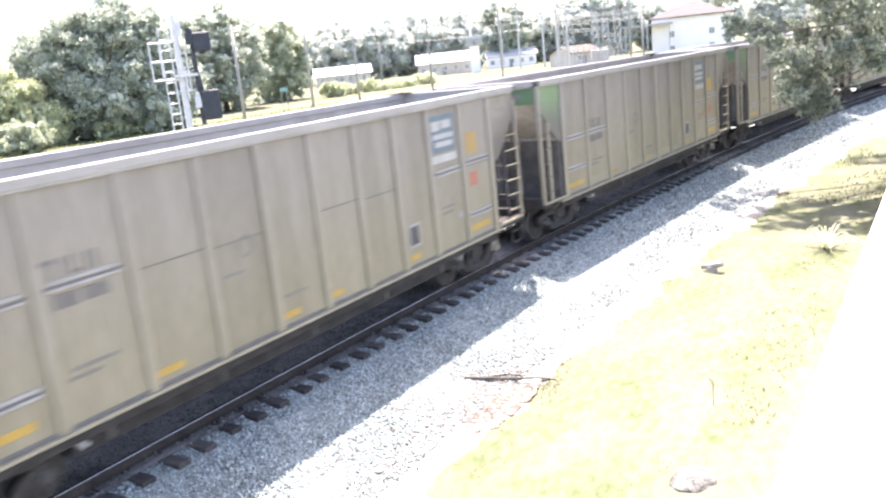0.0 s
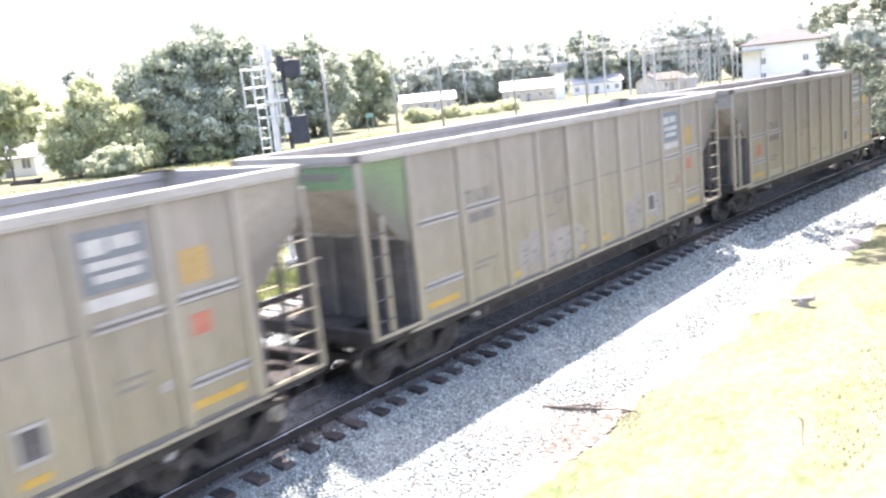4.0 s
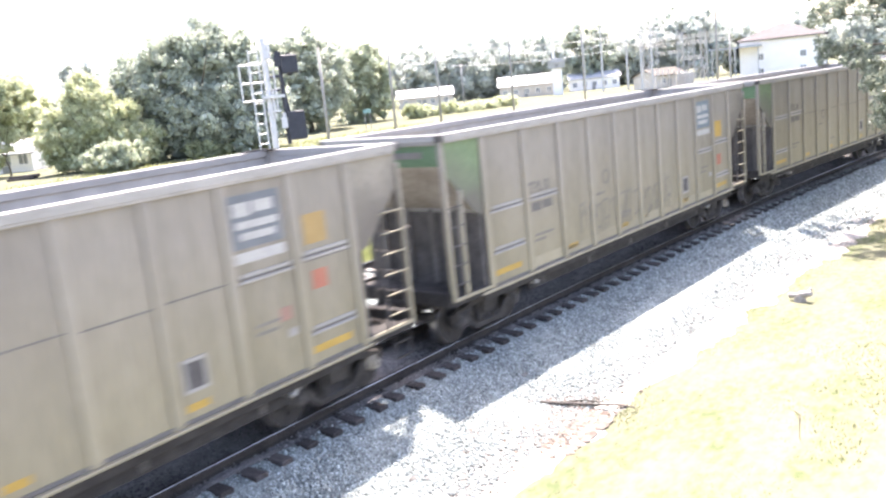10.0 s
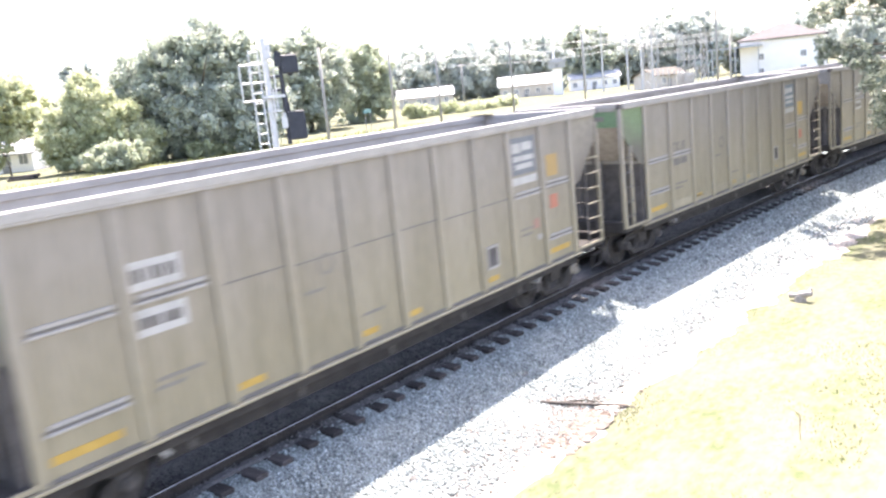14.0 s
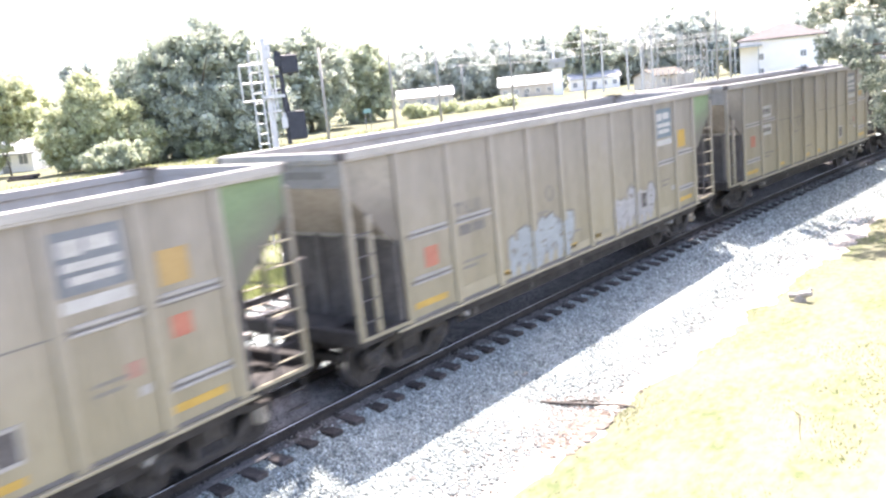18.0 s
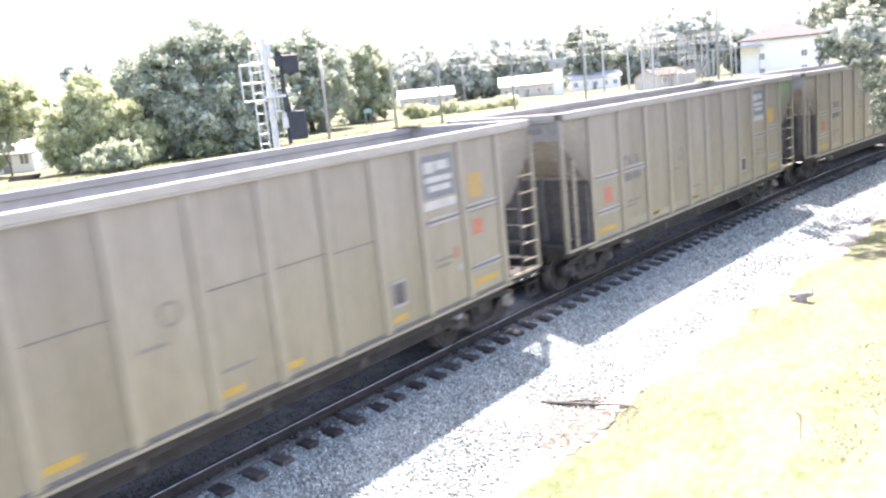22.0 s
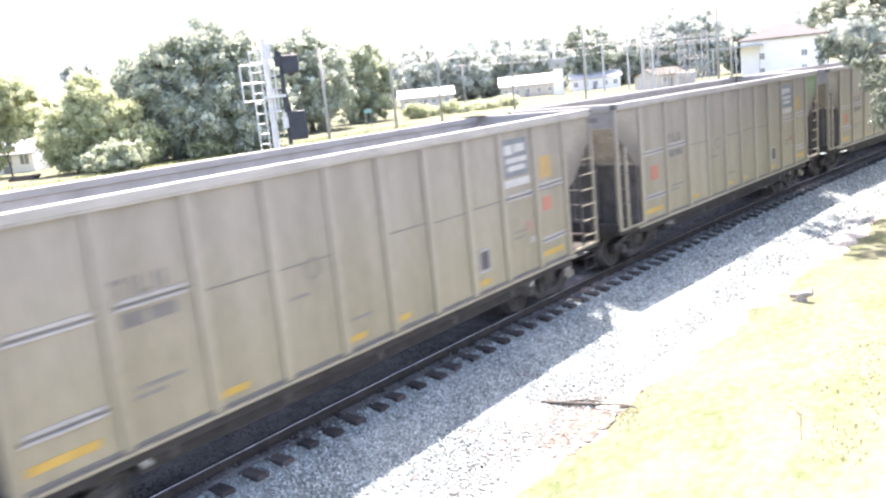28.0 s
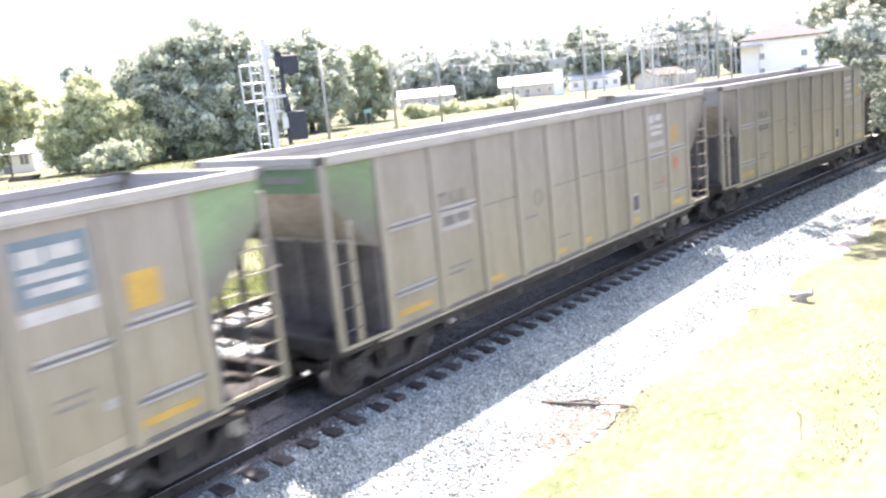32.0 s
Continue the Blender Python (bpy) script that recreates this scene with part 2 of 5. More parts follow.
M_WALLT = material("tan_siding", (0.45, 0.41, 0.36), (0.60, 0.555, 0.495), 0.85, 0.0, 0.5, 8, 0.1, place="World")
M_ROOFW = material("pale_metal_roof", (0.31, 0.315, 0.32), (0.41, 0.415, 0.42), 0.7, 0.05, 0.5, 8, 0.05, place="World")
M_ROOFR = material("faded_red_roof", (0.096, 0.0885, 0.087), (0.125, 0.116, 0.1145), 0.8, 0.0, 0.6, 8, 0.1, place="World", gloss=0.05)
M_ROOFT = material("sun_bleached_tan_roof", (0.095, 0.086, 0.076), (0.135, 0.125, 0.11), 0.85, 0.0, 0.6, 8, 0.1, place="World", gloss=0.05)
M_DARKWIN = material("dark_window_glass", (0.2, 0.205, 0.21), (0.3, 0.305, 0.31), 0.2, 0.0, 2, 10, 0.0)
M_WOODLOG = material("dead_wood", (0.05, 0.043, 0.037), (0.135, 0.12, 0.105), 0.9, 0.0, 4, 30, 0.4)
M_ROCK = material("mottled_rock", (0.04, 0.039, 0.037), (0.2, 0.195, 0.185), 0.9, 0.0, 6, 30, 0.6, gloss=0.1)
M_SOIL = material("reddish_soil", (0.1, 0.08, 0.067), (0.2, 0.172, 0.15), 0.95, 0.0, 2.2, 12, 0.5, place="World", gloss=0.05, island=0.25)

# ---------------------------------------------------------------- mesh tools


def box(bm, c, s, rot=None, taper=None):
    """A box of size s at c; taper scales the top face in x and y."""
    m = Matrix.Translation(c) @ (rot.to_4x4() if rot else Matrix.Identity(4)) @ Matrix.Diagonal((*s, 1))
    vs = bmesh.ops.create_cube(bm, size=1.0)["verts"]
    if taper:
        for v in vs:
            if v.co.z > 0:
                v.co.x *= taper[0]
                v.co.y *= taper[1]
    bmesh.ops.transform(bm, matrix=m, verts=vs)
    return vs


def soften(bm, width=0.01, seg=1):
    bmesh.ops.bevel(bm, geom=list(bm.edges), offset=width, segments=seg, affect="EDGES", profile=0.6)


def rod(bm, a, b, r, r2=None, seg=8):
    """A round bar from a to b."""
    a, b = Vector(a), Vector(b)
    d = b - a
    m = Matrix.Translation((a + b) / 2) @ d.to_track_quat("Z", "Y").to_matrix().to_4x4()
    bmesh.ops.create_cone(bm, cap_ends=True, segments=seg, radius1=r, radius2=r if r2 is None else r2, depth=d.length, matrix=m)


def prism(bm, pts, y0, y1):
    """A profile in x and z, drawn out from y0 to y1."""
    lo = [bm.verts.new((x, y0, z)) for x, z in pts]
    hi = [bm.verts.new((x, y1, z)) for x, z in pts]
    n = len(pts)
    bm.faces.new(lo)
    bm.faces.new(hi[::-1])
    for i in range(n):
        bm.faces.new((lo[i], hi[i], hi[(i + 1) % n], lo[(i + 1) % n]))
    bmesh.ops.recalc_face_normals(bm, faces=bm.faces)


def mesh_of(name, bm, mat, smooth=False):
    me = bpy.data.meshes.new(name)
    bm.to_mesh(me)
    bm.free()
    me.materials.append(mat)
    if smooth:
        for poly in me.polygons:
            poly.use_smooth = True
    return me


def part(name, bm, mat, parent=None, label="", at=None, smooth=False):
    """Links a bmesh, or a mesh that is there already, as one object under a thing or part."""
    me = bm if isinstance(bm, bpy.types.Mesh) else mesh_of(name, bm, mat, smooth)
    ob = new(name, me)
    ob.parent = parent
    if at is not None:
        ob.matrix_basis = at if isinstance(at, Matrix) else Matrix.Translation(at)
    return tagged(ob, label)


def boxes(name, items, mat, bevel=0.0):
    """One mesh out of several boxes (centre, size)."""
    bm = bmesh.new()
    for c, s in items:
        box(bm, c, s)
    if bevel:
        soften(bm, bevel)
    return mesh_of(name, bm, mat)


def empty(name, m, label, category, group="", kind=""):
    e = new(name)
    e.empty_display_size = 0.3
    e.matrix_basis = m
    return tagged(e, label, category, group, kind)


def raw(name, verts, faces, mat, smooth=False):
    me = bpy.data.meshes.new(name)
    me.from_pydata([tuple(v) for v in verts], [], [tuple(f) for f in faces])
    me.materials.append(mat)
    if smooth:
        for poly in me.polygons:
            poly.use_smooth = True
    me.update()
    return me


def fast_mesh(name, verts, size, count, mat):
    """A mesh of count faces, each with its own size corners, from an array of points."""
    me = bpy.data.meshes.new(name)
    me.vertices.add(len(verts))
    me.vertices.foreach_set("co", np.asarray(verts, dtype=np.float32).ravel())
    me.loops.add(size * count)
    me.loops.foreach_set("vertex_index", np.arange(size * count, dtype=np.int32))
    me.polygons.add(count)
    me.polygons.foreach_set("loop_start", np.arange(0, size * count, size, dtype=np.int32))
    me.materials.append(mat)
    me.update(calc_edges=True)
    return me


# ---------------------------------------------------------------- the line of the track
BEND, BEND_FROM, BEND_TO = 0.00355, -10.0, 95.0


def along(u):
    """The middle of the track at u metres: x, y and the heading."""
    w = min(max(u, BEND_FROM), BEND_TO)
    x, y, h = math.sin(BEND * w) / BEND, -(1 - math.cos(BEND * w)) / BEND, -BEND * w
    return x + (u - w) * math.cos(h), y + (u - w) * math.sin(h), h


def on_track(u, v, z):
    x, y, h = along(u)
    return (x - v * math.sin(h), y + v * math.cos(h), z)


def track_pose(u, v=0.0, z=0.0):
    x, y, h = along(u)
    return Matrix.Translation((x - v * math.sin(h), y + v * math.cos(h), z)) @ Matrix.Rotation(h, 4, "Z")


BED_V = (-30, -8, -5.2, -4.2, -3.4, -1.75, -1.3, -1.0, -0.7, 0.7, 1.0, 1.4, 1.75, 3.3, 4.0, 4.6, 5.2, 7.2, 7.7, 8.8, 30)
BED_Z = (-0.85, -0.80, -0.76, -0.72, -0.60, -0.305, -0.285, -0.215, -0.20, -0.20, -0.28, -0.30, -0.305, -0.56, -0.58, -0.46, -0.34, -0.34, -0.42, -0.72, -0.80)
SECOND_V, SECOND_Z = 6.2, -0.06  # the second track, beyond the train


def bed_height(v):
    """The height of the ballast and the ground across both tracks."""
    return float(np.interp(v, BED_V, BED_Z))

# ---------------------------------------------------------------- ground
def build_ground():
    def grid(lo, hi, near, far, step):
        a = list(np.arange(near, far, step))
        s, x = step, near
        left = []
        while x > lo:
            s *= 1.35
            x -= s
            left.append(max(x, lo))
        s, x, right = step, a[-1], []
        while x < hi:
            s *= 1.35
            x += s
            right.append(min(x, hi))
        return left[::-1] + a + right

    xs = grid(-2500, 2500, -14, 46, 1.0)
    ys = grid(-2500, 2500, -16, 14, 0.5)
    verts, faces = [], []
    for x in xs:
        for y in ys:
            v = y - along(x)[1]
            d = math.hypot(x, y)
            roll = noise.noise((x * 0.35, y * 0.35, 0)) * 0.05 if (v < -4 or v > 9) and d < 300 else 0.0
            verts.append((x, y, min(bed_height(v), -0.45) - 0.12 * (-4.2 < v < 9.0) + roll))
    n = len(ys)
    for i in range(len(xs) - 1):
        for j in range(n - 1):
            faces.append((i * n + j, (i + 1) * n + j, (i + 1) * n + j + 1, i * n + j + 1))
    tagged(new("ground", raw("ground", verts, faces, M_GROUND, True)), "dry patchy grass ground on both sides of the railway", "ground", kind="structure")


def strip(name, us, vs, lift, mat, label, category, rough=0.0):
    verts, faces = [], []
    for u in us:
        for v in vs:
            wob = noise.noise((u * 0.7, v * 1.3, 3.0)) * rough
            edge = v == vs[0] or v == vs[-1]
            drift = 0.0
            if name == "sandy_verge" and v < -4:
                drift = 0.5 * noise.noise((u * 0.4, 0.0, 7.0)) + 0.35 * noise.noise((u * 1.3, 0.0, 9.0)) + (0.3 * noise.noise((u * 4.1, 0.0, 2.0)) + 0.22 * noise.noise((u * 11.0, 0.0, 4.0))) * edge
            verts.append(on_track(u, v + wob * 6 * edge + drift, bed_height(v) + (lift + wob if not edge or name == "track_bed" else -0.10)))
    n = len(vs)
    for i in range(len(us) - 1):
        for j in range(n - 1):
            faces.append((i * n + j, (i + 1) * n + j, (i + 1) * n + j + 1, i * n + j + 1))
    return tagged(new(name, raw(name, verts, faces, mat, True)), label, category, kind="structure")


def build_track():
    far = [*np.arange(-360, -20, 20.0), *np.arange(-20, 90, 0.5), *np.arange(90, 480, 15.0)]
    fine = [*np.arange(-360, -20, 20.0), *np.arange(-20, -3, 0.5), *np.arange(-3, 24, 0.07), *np.arange(24, 90, 0.5), *np.arange(90, 480, 15.0)]
    strip("sandy_verge", fine, [-4.9, -4.4, -3.9, -3.4, -3.0], 0.02, M_SANDY, "pale sandy gravel verge beside the ballast", "verge", 0.05)
    strip("ballast", far, [-4.0, -3.4, -2.8, -2.2, -1.75, -1.45, -0.7, 0, 0.7, 1.45, 1.75, 2.4, 3.3, 4.0, 4.6, 5.2, 6.2, 7.2, 7.7, 8.3, 8.9], 0.03, M_BED,
          "grey crushed stone ballast bed under the track", "ballast", 0.03)
    strip("track_bed", fine, [-1.09, -1.0, -0.88, -0.76], 0.042, M_DIRTY, "coal-blackened ballast along the outside of the rail", "ballast", 0.02)
    strip("track_bed", far, [-0.755, -0.4, 0, 0.4, 0.7, 0.95, 1.3], 0.042, M_GREYBED, "dusty dark ballast between the rails, paled against the cars' shade", "ballast", 0.02)

    def bar(name, v0, prof, mat, label, parent=None, drop=0.0):
        verts, faces = [], []
        for u in far:
            for a, z in prof:
                verts.append(on_track(u, v0 + a, z + drop))
        n = len(prof)
        for i in range(len(far) - 1):
            for j in range(n):
                k = (j + 1) % n
                faces.append((i * n + j, i * n + k, (i + 1) * n + k, (i + 1) * n + j))
        ob = new(name, raw(name, verts, faces, mat))
        ob.parent = parent
        return tagged(ob, label)

    prof = [(-0.07, -0.172), (-0.07, -0.16), (-0.012, -0.13), (-0.009, -0.05), (-0.036, -0.035), (-0.036, -0.012), (-0.028, -0.002), (0.028, -0.002),
            (0.036, -0.012), (0.036, -0.035), (0.009, -0.05), (0.012, -0.13), (0.07, -0.16), (0.07, -0.172)]
    head = [(-0.0372, -0.0095), (-0.034, -0.005), (-0.029, -0.001), (-0.024, -0.001), (-0.026, -0.008)]
    for v, drop in ((-0.755, 0.0), (0.755, 0.0), (SECOND_V - 0.755, SECOND_Z), (SECOND_V + 0.755, SECOND_Z)):
        rail = bar("rail", v, prof[::-1], M_RAIL, "rusty steel rail with a thin polished running line", drop=drop)
        tagged(rail, category="rail", group="rails of the two tracks", kind="structure")
        bar("running_surface", v, head[::-1], M_RAILTOP, "bright polished line on the rail head", rail, drop)


def build_ties():
    bm = bmesh.new()
    box(bm, (0, 0, 0), (0.235, 2.74, 0.18))
    soften(bm, 0.012)
    me = mesh_of("tie", bm, M_TIE)
    bm = bmesh.new()
    box(bm, (0, 0, 0.09), (0.19, 0.36, 0.02))
    soften(bm, 0.004)
    plate = mesh_of("tie_plate", bm, M_RAIL)
    bm = bmesh.new()
    for x in (-0.05, 0.05):
        for y in (-0.10, 0.10):
            box(bm, (x, y, 0.115), (0.02, 0.03, 0.035))
    spikes = mesh_of("spikes", bm, M_RAIL)
    rng = random.Random(5)
    u, i = -14.96, 0
    rest = bmesh.new()
    while u < 92:
        du, dr, dv = rng.uniform(-0.03, 0.03), rng.uniform(-1.2, 1.2), rng.uniform(-0.05, 0.05)
        m = track_pose(u + du, dv, -0.265 + rng.uniform(-0.008, 0.004)) @ Matrix.Rotation(radians(dr), 4, "Z")
        tie = tagged(new("railway_tie", me), "dark creosoted wooden railway tie under the rails", "railway tie", "ties of the track", "structure")
        tie.matrix_basis = m
        if u < 32:
            for v in (-0.755, 0.755):
                part("tie_plate", plate, None, tie, at=(0, v - dv, 0))
                if v < 0:
                    part("spikes", spikes, None, tie, at=(0, v - dv, 0))
        u += 0.545
        i += 1
    bm = bmesh.new()
    box(bm, (0, 0, 0), (0.235, 2.6, 0.18))
    soften(bm, 0.02)
    me = mesh_of("tie", bm, M_OLDTIE)
    u = -5.0
    while u < 30:
        tie = tagged(new("railway_tie", me), "bleached dusty wooden tie of the second track", "railway tie", "ties of the second track", "structure")
        tie.matrix_basis = track_pose(u + rng.uniform(-0.03, 0.03), SECOND_V + rng.uniform(-0.05, 0.05), SECOND_Z - 0.265) @ Matrix.Rotation(radians(rng.uniform(-1.2, 1.2)), 4, "Z")
        u += 0.545


def build_stones():
    """Loose ballast stones: clean ones over the shoulders, coal-blackened ones between the ties."""
    heap("ballast_stones", M_STONE, "loose grey crushed stones of the ballast shoulder", 3,
         ((46000, -3, 15, -4.0, -1.04, 0.014, 0.031), (15000, 15, 34, -4.2, -1.05, 0.024, 0.05), (5000, 34, 70, -4.2, -1.3, 0.05, 0.09),
          (1300, -3, 16, -4.4, -3.8, 0.008, 0.02), (6500, -3, 22, 1.3, 4.2, 0.025, 0.045), (6500, -3, 18, 4.2, 8.8, 0.025, 0.05)))
    heap("soil_clods", M_CLOD, "small dark soil clods and litter on the verge", 6, ((900, -2, 22, -4.4, -3.3, 0.006, 0.018), (100, -2, 22, -4.4, -3.4, 0.014, 0.026), (900, -2, 22, -5.4, -4.2, 0.004, 0.011), (300, -2, 22, -8.2, -5.2, 0.004, 0.011)))
    heap("track_stones", M_DIRTSTONE, "coal-blackened stones between the ties", 4, ((12000, -3, 16, -1.0, 1.3, 0.018, 0.038), (4000, 16, 40, -1.0, 1.3, 0.03, 0.05)))


def heap(name, mat, label, seed, zones):
    rs = np.random.RandomState(seed)
    octa = np.array([(1, 0, 0), (0, 1, 0), (-1, 0, 0), (0, -1, 0), (0, 0, 1), (0, 0, -1)], dtype=float)
    tri = np.array([(0, 1, 4), (1, 2, 4), (2, 3, 4), (3, 0, 4), (1, 0, 5), (2, 1, 5), (3, 2, 5), (0, 3, 5)])
    spots = []
    for count, u0, u1, v0, v1, r0, r1 in zones:
        u = rs.uniform(u0, u1, count)
        v = rs.uniform(v0, v1, count)
        r = rs.uniform(r0, r1, count)
        spots.append(np.stack([u, v, r], 1))
    spots = np.concatenate(spots)
    n = len(spots)
    h = np.interp(spots[:, 1], BED_V, BED_Z) + 0.035
    w = np.clip(spots[:, 0], BEND_FROM, BEND_TO)
    hd = -BEND * w
    x = np.sin(BEND * w) / BEND - spots[:, 1] * np.sin(hd)
    y = -(1 - np.cos(BEND * w)) / BEND + spots[:, 1] * np.cos(hd)
    cen = np.stack([x, y, h], 1)
    q = rs.normal(size=(n, 3, 3))
    q, _ = np.linalg.qr(q)
    shape = octa[None] * rs.uniform(0.6, 1.3, (n, 6, 1)) * spots[:, 2][:, None, None] * rs.uniform(0.65, 1.2, (n, 1, 3))
    pts = np.einsum("nij,nkj->nki", q, shape) + cen[:, None, :]
    me = bpy.data.meshes.new(name)
    me.vertices.add(n * 6)
    me.vertices.foreach_set("co", pts.astype(np.float32).ravel())
    idx = (tri[None] + (np.arange(n) * 6)[:, None, None]).astype(np.int32).ravel()
    me.loops.add(len(idx))
    me.loops.foreach_set("vertex_index", idx)
    me.polygons.add(n * 8)
    me.polygons.foreach_set("loop_start", np.arange(0, n * 24, 3, dtype=np.int32))
    me.materials.append(mat)
    me.update(calc_edges=True)
    tagged(new(name, me), label, "gravel", kind="stuff")


# ---------------------------------------------------------------- the hopper cars
PITCH, LENGTH, HALF_W, TOP, SILL = 16.18, 14.98, 1.56, 4.125, 0.98
RIBS = [1.27, 2.65, 4.00, 5.28, 6.50, 7.69, 8.86, 10.03, 11.20, 12.44, 13.66]
H = LENGTH / 2
WHEEL_R = 0.457
SHARED = {}


def shared(key, make):
    if key not in SHARED:
        SHARED[key] = make()
    return SHARED[key]


def flip(on):
    """The far side is the near side turned half round."""
    return Matrix.Rotation(math.pi, 4, "Z") if on else Matrix.Identity(4)


def shear_plate():
    """The flat plate between end sill and bulkhead: two oval holes, and a worn bare edge along each side."""
    bm = bmesh.new()
    q = 24
    for s in (-1, 1):
        rims = []
        for z in (1.05, 1.02):
            oval, edge = [], []
            for k in range(q):
                a = (k + 0.5) * math.tau / q
                c, w = math.cos(a), math.sin(a)
                oval.append(bm.verts.new((0.38 - H + 0.17 * c, s * 0.79 + 0.30 * w, z)))
                reach = 1 / max(abs(c), abs(w))
                x, y = c * reach, w * reach
                edge.append(bm.verts.new((0.55 - H + 0.55 * x, s * 0.725 + 0.725 * y, z)))
            rims.append((oval, edge))
        (o1, e1), (o2, e2) = rims
        for k in range(q):
            m = (k + 1) % q
            for loop in ((e1[k], e1[m], o1[m], o1[k]), (o2[k], o2[m], e2[m], e2[k]), (o1[k], o1[m], o2[m], o2[k]), (e2[k], e2[m], e1[m], e1[k])):
                bm.faces.new(loop)
    bmesh.ops.recalc_face_normals(bm, faces=bm.faces)
    for s in (-1, 1):
        box(bm, (0.66 - H, s * (HALF_W - 0.075), 1.075), (1.16, 0.13, 0.05))
    me = mesh_of("shear_plate", bm, M_TRUCK)
    me.materials.append(M_RIB)
    for poly in me.polygons:
        if abs(poly.center.y) > HALF_W - 0.16 and poly.center.z > 1.04:
            poly.material_index = 1
    return me


def build_car():
    car = empty("hopper_car", Matrix.Identity(4), "weathered grey aluminium open-top coal hopper car on the rails", "railway car", "cars of the coal train")
    # near side is -y and the front end is -x; d runs from the front top corner
    X = lambda d: d - H
    panels = [boxes("side_panel", [((0, 0, (TOP + SILL) / 2), (RIBS[i + 1] - RIBS[i] - 0.01, 0.03, TOP - SILL - 0.14))], M_SIDE) for i in range(10)]
    bm = bmesh.new()
    box(bm, (0, 0, (TOP + SILL) / 2 - 0.02), (0.15, 0.07, TOP - SILL - 0.10))
    soften(bm, 0.018)
    rib = mesh_of("side_rib", bm, M_RIB)
    def lining():
        bm = bmesh.new()
        prism(bm, [(X(0.16), 4.0), (X(0.16), 3.52), (X(1.06), 2.62), (X(2.6), 1.14), (X(12.38), 1.14), (X(13.92), 2.62), (X(14.82), 3.52), (X(14.82), 4.0)], -HALF_W + 0.094, -HALF_W + 0.106)
        return mesh_of("lining_sheet", bm, M_INNER)

    for side in (0, 1):
        F = flip(side)
        for i in range(10):
            part("side_panel", panels[i], None, car, at=F @ Matrix.Translation((X((RIBS[i] + RIBS[i + 1]) / 2), -HALF_W + 0.075, 0)))
        part("lining_sheet", shared("lining", lining), None, car, "coal-stained inner wall sheet", at=F)
        for d in RIBS:
            part("side_rib", rib, None, car, at=F @ Matrix.Translation((X(d), -HALF_W + 0.045, 0)))
        # top chord and side sill
        part("top_chord", shared("chord", lambda: boxes("top_chord", [((0, 0, 0), (LENGTH - 0.22, 0.17, 0.135)), ((0, -0.06, -0.075), (LENGTH - 0.3, 0.03, 0.05))], M_CHORD, 0.012)),
             None, car, "bright scuffed top chord", at=F @ Matrix.Translation((0, -HALF_W + 0.065, TOP - 0.067)))
        part("side_sill", shared("sill", lambda: boxes("side_sill", [((0, 0, 0), (12.95, 0.11, 0.046))], M_RIB, 0.008)),
             None, car, at=F @ Matrix.Translation((X(7.35), -HALF_W + 0.03, SILL + 0.015)))
        # Rust and the panel edge's shadow line, both put into one dark strip.
        part("sill_seam", shared("seam", lambda: boxes("sill_seam", [((0, 0.022, 0.055), (12.75, 0.012, 0.05))], M_MARK)),
             None, car, "dark strip of rust and painted shadow line above the side sill", at=F @ Matrix.Translation((X(7.35), -HALF_W + 0.03, SILL + 0.015)))
        part("sill_flange", shared("flange", lambda: boxes("sill_flange", [((0, 0.05, -0.09), (12.7, 0.02, 0.16))], M_OILY)),
             None, car, at=F @ Matrix.Translation((X(7.35), -HALF_W + 0.03, SILL + 0.015)))

    for end in (0, 1):
        F = flip(end)
        # slope sheet, upper and lower, with a dark bulkhead under it
        bm = bmesh.new()
        prism(bm, [(X(0.10), 3.58), (X(0.10), 3.54), (X(1.02), 2.62), (X(1.06), 2.65)], -1.46, 1.46)
        part("slope_sheet", bm, M_SLOPE, car, "rust-dusted sloping end sheet", at=F)
        bm = bmesh.new()
        prism(bm, [(X(1.06), 2.65), (X(1.02), 2.60), (X(2.9), 0.70), (X(2.95), 0.74)], -1.46, 1.46)
        part("lower_slope_sheet", bm, M_INNER, car, "coal-stained lower slope sheet", at=F)
        bm = bmesh.new()
        box(bm, (X(1.10), 0, 1.76), (0.03, 2.9, 1.72))
        wall = part("bulkhead", bm, M_GRIME, car, "grimy black bulkhead below the slope sheet", at=F)
        for y in (-0.95, -0.3, 0.35, 1.0):
            part("stiffener", shared("stiff", lambda: boxes("stiffener", [((X(1.06), 0, 1.86), (0.08, 0.11, 1.5))], M_STIFF, 0.01)), None, wall, at=(0, y, 0))
        part("end_chord", shared("ec", lambda: boxes("end_chord", [((X(0.075), 0, TOP - 0.067), (0.15, 2 * HALF_W - 0.24, 0.134)), ((X(0.045), 0, TOP - 0.16), (0.03, 2 * HALF_W - 0.34, 0.06))], M_CHORD, 0.012)),
             None, car, "bright scuffed end chord", at=F)
        part("corner_cap", shared("cc", lambda: boxes("corner_cap", [((X(0.06), -HALF_W + 0.06, TOP - 0.075), (0.13, 0.13, 0.13))], M_GRIME, 0.012)), None, car, "dark corner casting", at=F)
        part("corner_cap", shared("cc2", lambda: boxes("corner_cap", [((X(0.06), HALF_W - 0.06, TOP - 0.075), (0.13, 0.13, 0.13))], M_GRIME, 0.012)), None, car, "dark corner casting", at=F)
        part("inner_end_sheet", shared("ies", lambda: boxes("inner_end_sheet", [((X(0.135), 0, 3.80), (0.014, 2.9, 0.44))], M_INNER)), None, car, at=F)
